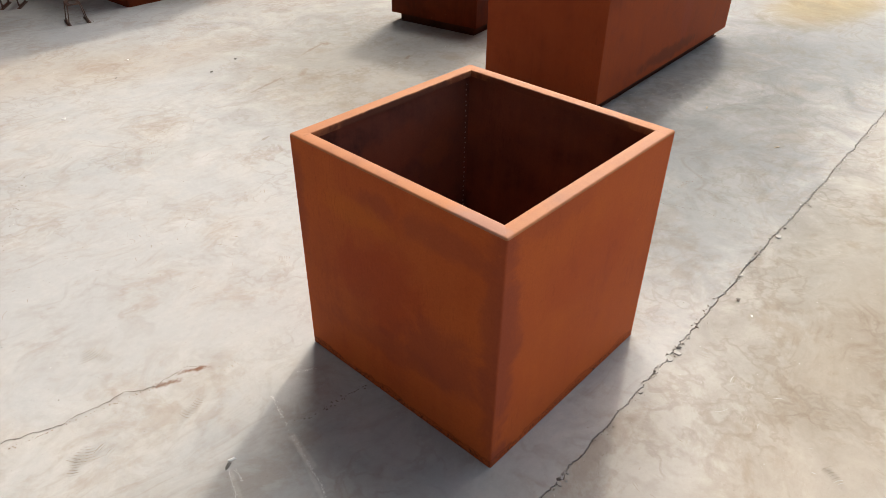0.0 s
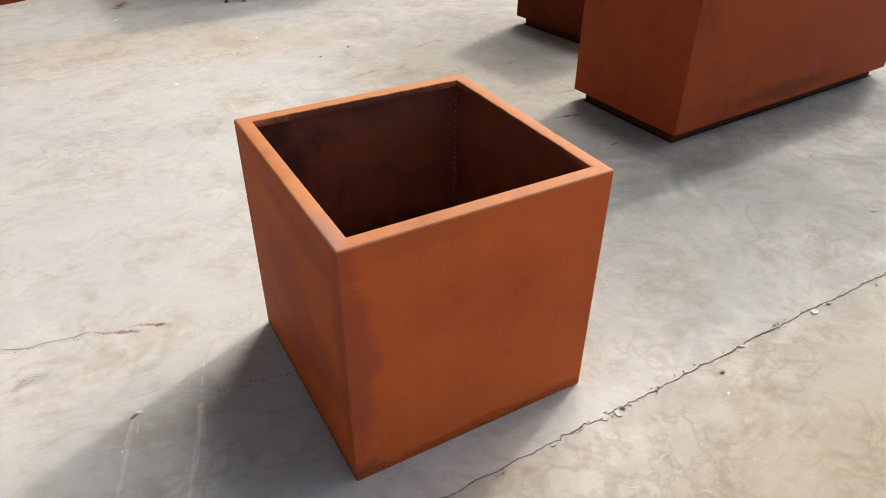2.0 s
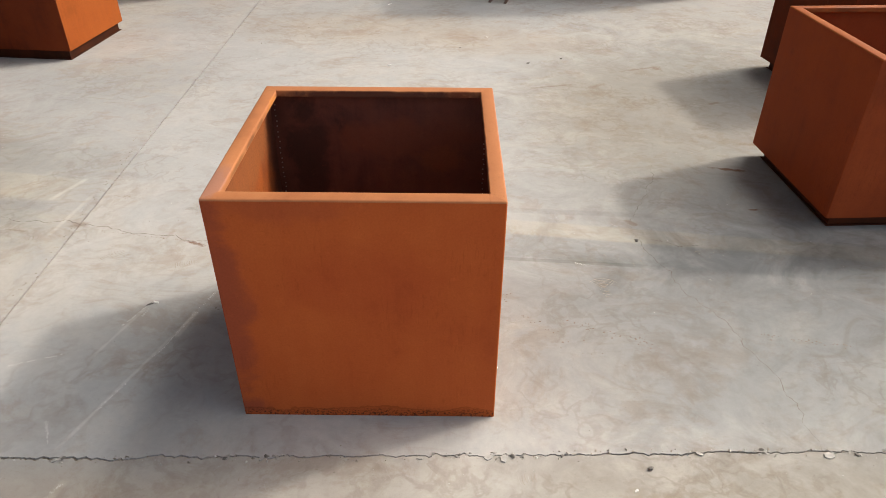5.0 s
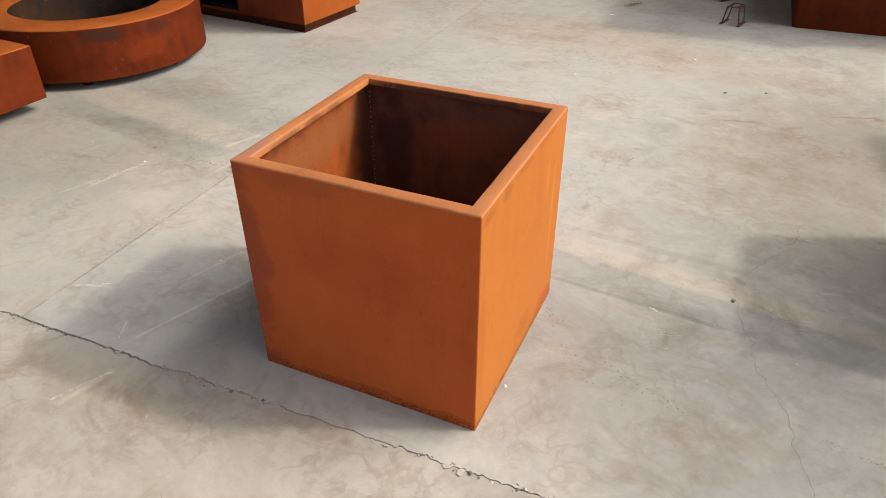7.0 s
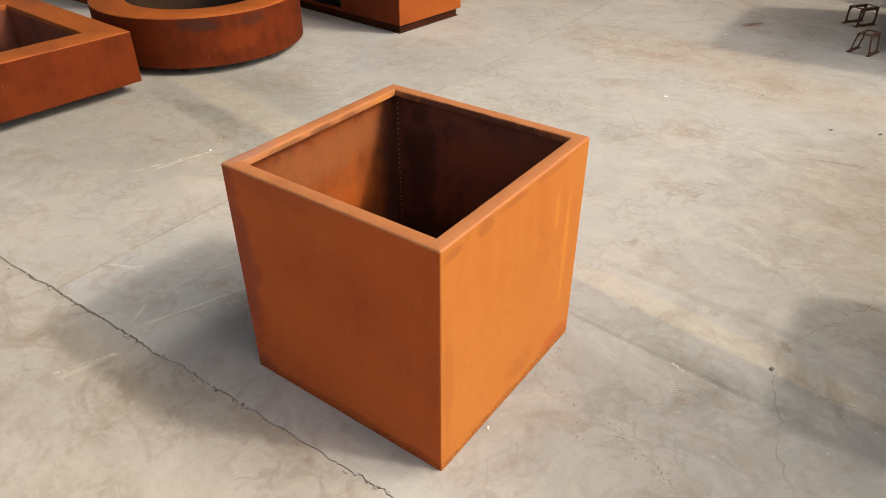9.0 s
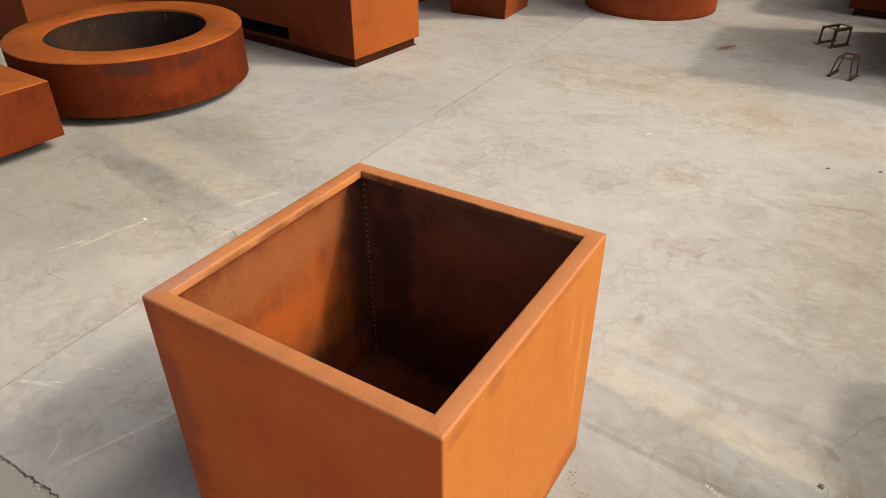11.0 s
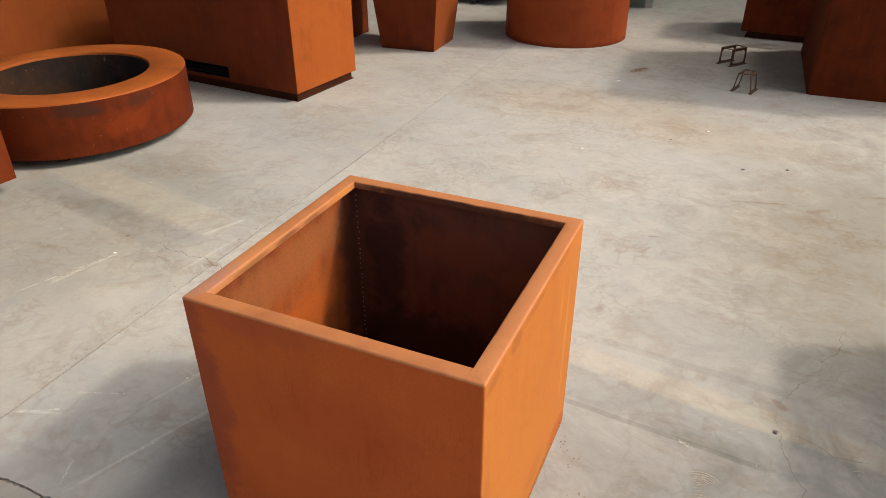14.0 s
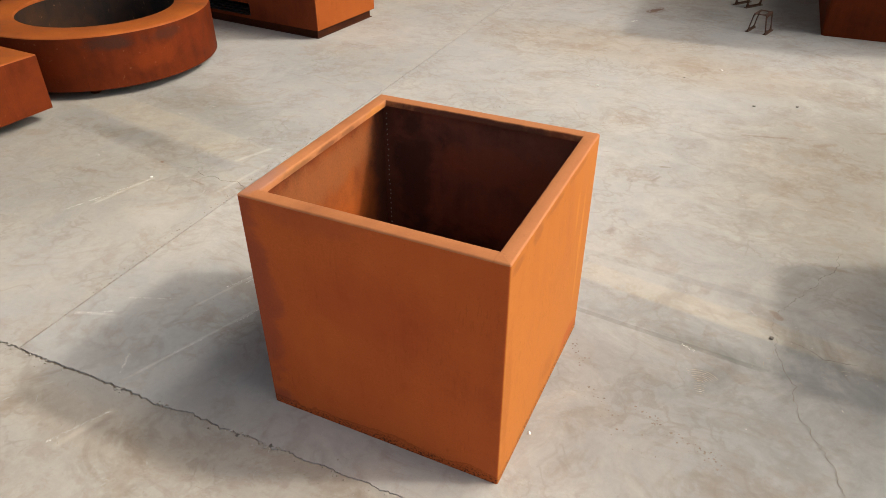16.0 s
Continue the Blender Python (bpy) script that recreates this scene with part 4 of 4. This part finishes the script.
lump("wood_splinter", 2.3, -0.2, 0.008, wood_bit, "thin pale wood splinter lying on the concrete", "splinter", 12.0, 0.6, 3.0, -30)
lump("wood_splinter", -0.30, 4.60, 0.010, paper_white, "white sliver lying on the concrete", "splinter", 13.0, 0.4, 4.5, 50)
lump("pebble", 0.55, 3.62, 0.012, paper_white, "tiny pale scrap on the concrete", "scrap", 14.0, 0.4)
lump("pebble", 0.33, 3.35, 0.009, stone_grey, "tiny dark clod on the concrete", "pebble", 15.0, 0.5)

rnd = random.Random(5)
bm = bmesh.new()
for k in range(4200):
    if k < 900:
        x = rnd.uniform(-2.5, 3.5)
        y = crack_y(x) - abs(rnd.gauss(0, 0.018)) + 0.004
    elif k < 1300:
        x, y = rnd.uniform(-0.5, 2.5), rnd.uniform(-1.6, -0.6)
    else:
        x, y = rnd.uniform(-4, 4), rnd.uniform(-1.6, 7)
    if abs(x) < 0.41 and abs(y) < 0.41:
        continue
    s = 0.0008 + 0.0026 * rnd.random() ** 4 if k >= 900 else 0.0012 + 0.006 * rnd.random() ** 3
    a = rnd.uniform(0, 6.28)
    c, d = math.cos(a) * s, math.sin(a) * s
    v = [bm.verts.new(p) for p in ((x + c, y + d, 0.0003), (x - d, y + c * rnd.uniform(0.5, 1), 0.0003), (x - c, y - d, 0.0003), (x, y, s * 0.9))]
    for tri in ((0, 1, 3), (1, 2, 3), (2, 0, 3)):
        bm.faces.new([v[i] for i in tri])
grit_mat = Nodes("grit")
isl = grit_mat.tree.nodes.new("ShaderNodeNewGeometry").outputs["Random Per Island"]
grit_mat = grit_mat.done(grit_mat.ramp(isl, (0.0, (0.17, 0.15, 0.13)), (0.35, (0.33, 0.29, 0.24)), (0.75, (0.44, 0.42, 0.385)), (1.0, (0.65, 0.64, 0.6))), 0.9)
tagged(finish(bm, "floor_grit", grit_mat), "fine scattered grit and chips on the concrete", "grit", kind="stuff")

# broken chips along the joint
chip_grey = plain("chip_grey", (0.36, 0.34, 0.31), 0.95, 0.0, 60.0)
rnd = random.Random(21)
for cx in (0.30, 0.41, 0.44, 0.62, -0.28, -0.43, -0.92, 1.22, 1.5):
    for k in range(4):
        x = cx + rnd.uniform(-0.02, 0.02)
        lump("concrete_chip", x, crack_y(x) - 0.006 + rnd.uniform(-0.012, 0.008), rnd.uniform(0.003, 0.009), chip_grey if k else stone_grey, "broken concrete chip lying in the floor joint", "chip", rnd.uniform(0, 50), 0.5, 1.5, rnd.uniform(0, 180))

# curved shoe-tread print in the dust
for k in range(7):
    r = 0.018 + 0.009 * k
    pts = [(0.885 + r * math.cos(radians(a)), 0.285 + r * math.sin(radians(a))) for a in range(40, 150, 8)]
    ribbon("tread_mark", pts, 0.0026, chip_grey if k % 2 else tread_dust, floor, 30 + k)

# ---- trodden dirt: short curved smears, boot prints, crumbs ----
smear_mat = Nodes("dirt_smear")
tone = smear_mat.tree.nodes.new("ShaderNodeNewGeometry").outputs["Random Per Island"]
spread = smear_mat.noise(smear_mat.coords(False), 45.0, 5.0, 0.7)
smear = smear_mat.ramp(tone, (0.0, (0.29, 0.245, 0.20)), (0.4, (0.34, 0.30, 0.26)), (0.8, (0.375, 0.35, 0.315)), (1.0, (0.47, 0.46, 0.44)))
smear = smear_mat.mix(0.3, smear, smear_mat.ramp(spread, (0.3, 0.75), (0.7, 1.25)), "MULTIPLY")
smear_mat = smear_mat.done(smear, 0.95, 0.0, 0.05)


def smear_arc(bm, x, y, radius, turn, span, width, rnd, lift):
    """One curved smear of dirt, thin at its ends and ragged along its edges."""
    steps = max(5, int(abs(radius) * radians(span) / 0.006))
    steps = min(steps, 18)
    left, right = [], []
    for i in range(steps + 1):
        f = i / steps
        a = radians(turn - span / 2 + span * f)
        w = width * (math.sin(math.pi * f) ** 0.7 * rnd.uniform(0.5, 1.2) + 0.04) / 2
        r = radius + rnd.uniform(-0.2, 0.2) * width
        cx, cy = x + radius * -math.cos(radians(turn)), y + radius * -math.sin(radians(turn))
        left.append(bm.verts.new((cx + (r + w) * math.cos(a), cy + (r + w) * math.sin(a), lift)))
        right.append(bm.verts.new((cx + (r - w) * math.cos(a), cy + (r - w) * math.sin(a), lift)))
    for i in range(steps):
        bm.faces.new((left[i], left[i + 1], right[i + 1], right[i]))


def boot_print(bm, x, y, turn, rows, rnd, gap=0.0095, size=0.035):
    """Curved ribs of a boot sole pressed into the dust."""
    for k in range(rows):
        d = gap * k
        a = radians(turn)
        smear_arc(bm, x + d * math.cos(a), y + d * math.sin(a), 0.05 + 0.003 * k, turn + rnd.uniform(-4, 4), rnd.uniform(0.7, 1.1) * size / 0.05 * 57, rnd.uniform(0.0018, 0.0034), rnd, 0.0010 + 0.0002 * (k % 4))


rnd = random.Random(77)
bm = bmesh.new()
for x, y, turn, rows in ((0.89, 0.24, 100, 12), (-1.20, 0.50, 230, 7), (-1.12, 0.455, 110, 6), (-0.96, 0.90, -75, 8), (-0.83, 0.45, 200, 9), (0.435, -0.83, 95, 8), (0.29, -0.91, 100, 6), (0.24, -1.17, 60, 7), (0.51, -0.64, 190, 6), (-1.30, 0.98, 140, 6), (-1.62, 0.62, 20, 6)):
    boot_print(bm, x, y, turn, rows, rnd)
for k in range(46):
    boot_print(bm, rnd.uniform(-2.6, 2.6), rnd.uniform(0.7, 5.2), rnd.uniform(0, 360), rnd.randint(3, 8), rnd)
# smears gather in drifts
drifts = [(rnd.uniform(-2.8, 2.8), rnd.uniform(0.5, 5.5)) for k in range(46)] + [(rnd.uniform(-1.4, 2.2), rnd.uniform(-1.5, -0.68)) for k in range(20)]
for k in range(1100):
    cx, cy = drifts[rnd.randrange(len(drifts))]
    x, y = cx + rnd.gauss(0, 0.16), cy + rnd.gauss(0, 0.11)
    if (abs(x) < 0.42 and abs(y) < 0.42) or abs(y - crack_y(x)) < 0.03:
        continue
    long = 0.012 + 0.055 * rnd.random() ** 2.5
    radius = rnd.uniform(0.02, 0.14)
    smear_arc(bm, x, y, radius, rnd.uniform(0, 360), min(150, math.degrees(long / radius)), rnd.uniform(0.0010, 0.0032), rnd, 0.0008 + 0.0001 * (k % 12))
tagged(finish(bm, "dirt_smears", smear_mat), "thin brown smears and boot prints of dirt on the concrete", "dirt", kind="stuff")

# dark crumbs trodden along faint lines
crumb_mat = plain("crumb_brown", (0.20, 0.165, 0.135), 0.95, 0.0, 60.0)
bm = bmesh.new()
for (ax, ay), (bx, by), count, loose in (((0.42, 0.33), (0.50, 0.18), 16, 0.012), ((0.50, 0.13), (0.80, -0.13), 22, 0.02), ((0.70, 0.09), (0.96, -0.03), 34, 0.008), ((0.95, -0.01), (1.0, -0.05), 14, 0.018), ((1.42, 0.02), (1.72, -0.05), 34, 0.008), ((-0.66, 0.14), (-0.42, 0.11), 26, 0.006), ((-1.45, -0.3), (-1.50, 1.6), 70, 0.006), ((-1.2, 3.4), (-0.75, 4.1), 40, 0.02), ((-1.0, 1.7), (-0.6, 2.4), 24, 0.012)):
    for k in range(count):
        f = rnd.random()
        x, y = ax + (bx - ax) * f + rnd.gauss(0, loose), ay + (by - ay) * f + rnd.gauss(0, loose)
        r = rnd.uniform(0.0015, 0.0045)
        t0 = rnd.uniform(0, 6.3)
        low = [bm.verts.new((x + r * rnd.uniform(0.6, 1.3) * math.cos(t0 + q * 1.257), y + r * rnd.uniform(0.6, 1.3) * math.sin(t0 + q * 1.257), 0.0004)) for q in range(5)]
        top = bm.verts.new((x, y, r * 0.5))
        for q in range(5):
            bm.faces.new((low[q], low[(q + 1) % 5], top))
tagged(finish(bm, "dirt_crumbs", crumb_mat), "dark crumbs of dirt trodden along the concrete", "dirt", kind="stuff")

# flat flakes broken from the joint's edge
flake_mat = plain("flake_pale", (0.40, 0.385, 0.355), 0.95, 0.0, 70.0, 0.25)


def flake(x, y, size, turn, seed):
    pick = random.Random(seed)
    bm = bmesh.new()
    ring_top = [bm.verts.new((size * pick.uniform(0.6, 1.1) * math.cos(a), size * 0.62 * pick.uniform(0.6, 1.1) * math.sin(a), 0.0035 + pick.uniform(0, 0.0015))) for a in (0.3, 1.3, 2.4, 3.5, 4.5, 5.4)]
    ring_low = [bm.verts.new((v.co.x * 1.05, v.co.y * 1.05, 0.0)) for v in ring_top]
    bm.faces.new(ring_top)
    bm.faces.new(list(reversed(ring_low)))
    for i in range(6):
        bm.faces.new((ring_top[i], ring_top[(i + 1) % 6], ring_low[(i + 1) % 6], ring_low[i]))
    ob = finish(bm, "concrete_flake", flake_mat)
    ob.matrix_basis = pose(x, y, -0.0006, 0, 0, turn)
    tagged(ob, "flat pale concrete flake broken from the joint edge", "chip", "flakes along the joint")


for x, dy, size, turn in ((0.375, -0.016, 0.017, 20), (0.425, -0.020, 0.019, 80), (1.415, -0.022, 0.022, 10), (1.02, -0.016, 0.013, 150), (-0.93, -0.012, 0.012, 40), (-0.31, -0.010, 0.010, 70), (0.17, -0.014, 0.011, 0)):
    flake(x, crack_y(x) + dy, size, turn, int(1000 * (x + 3)))
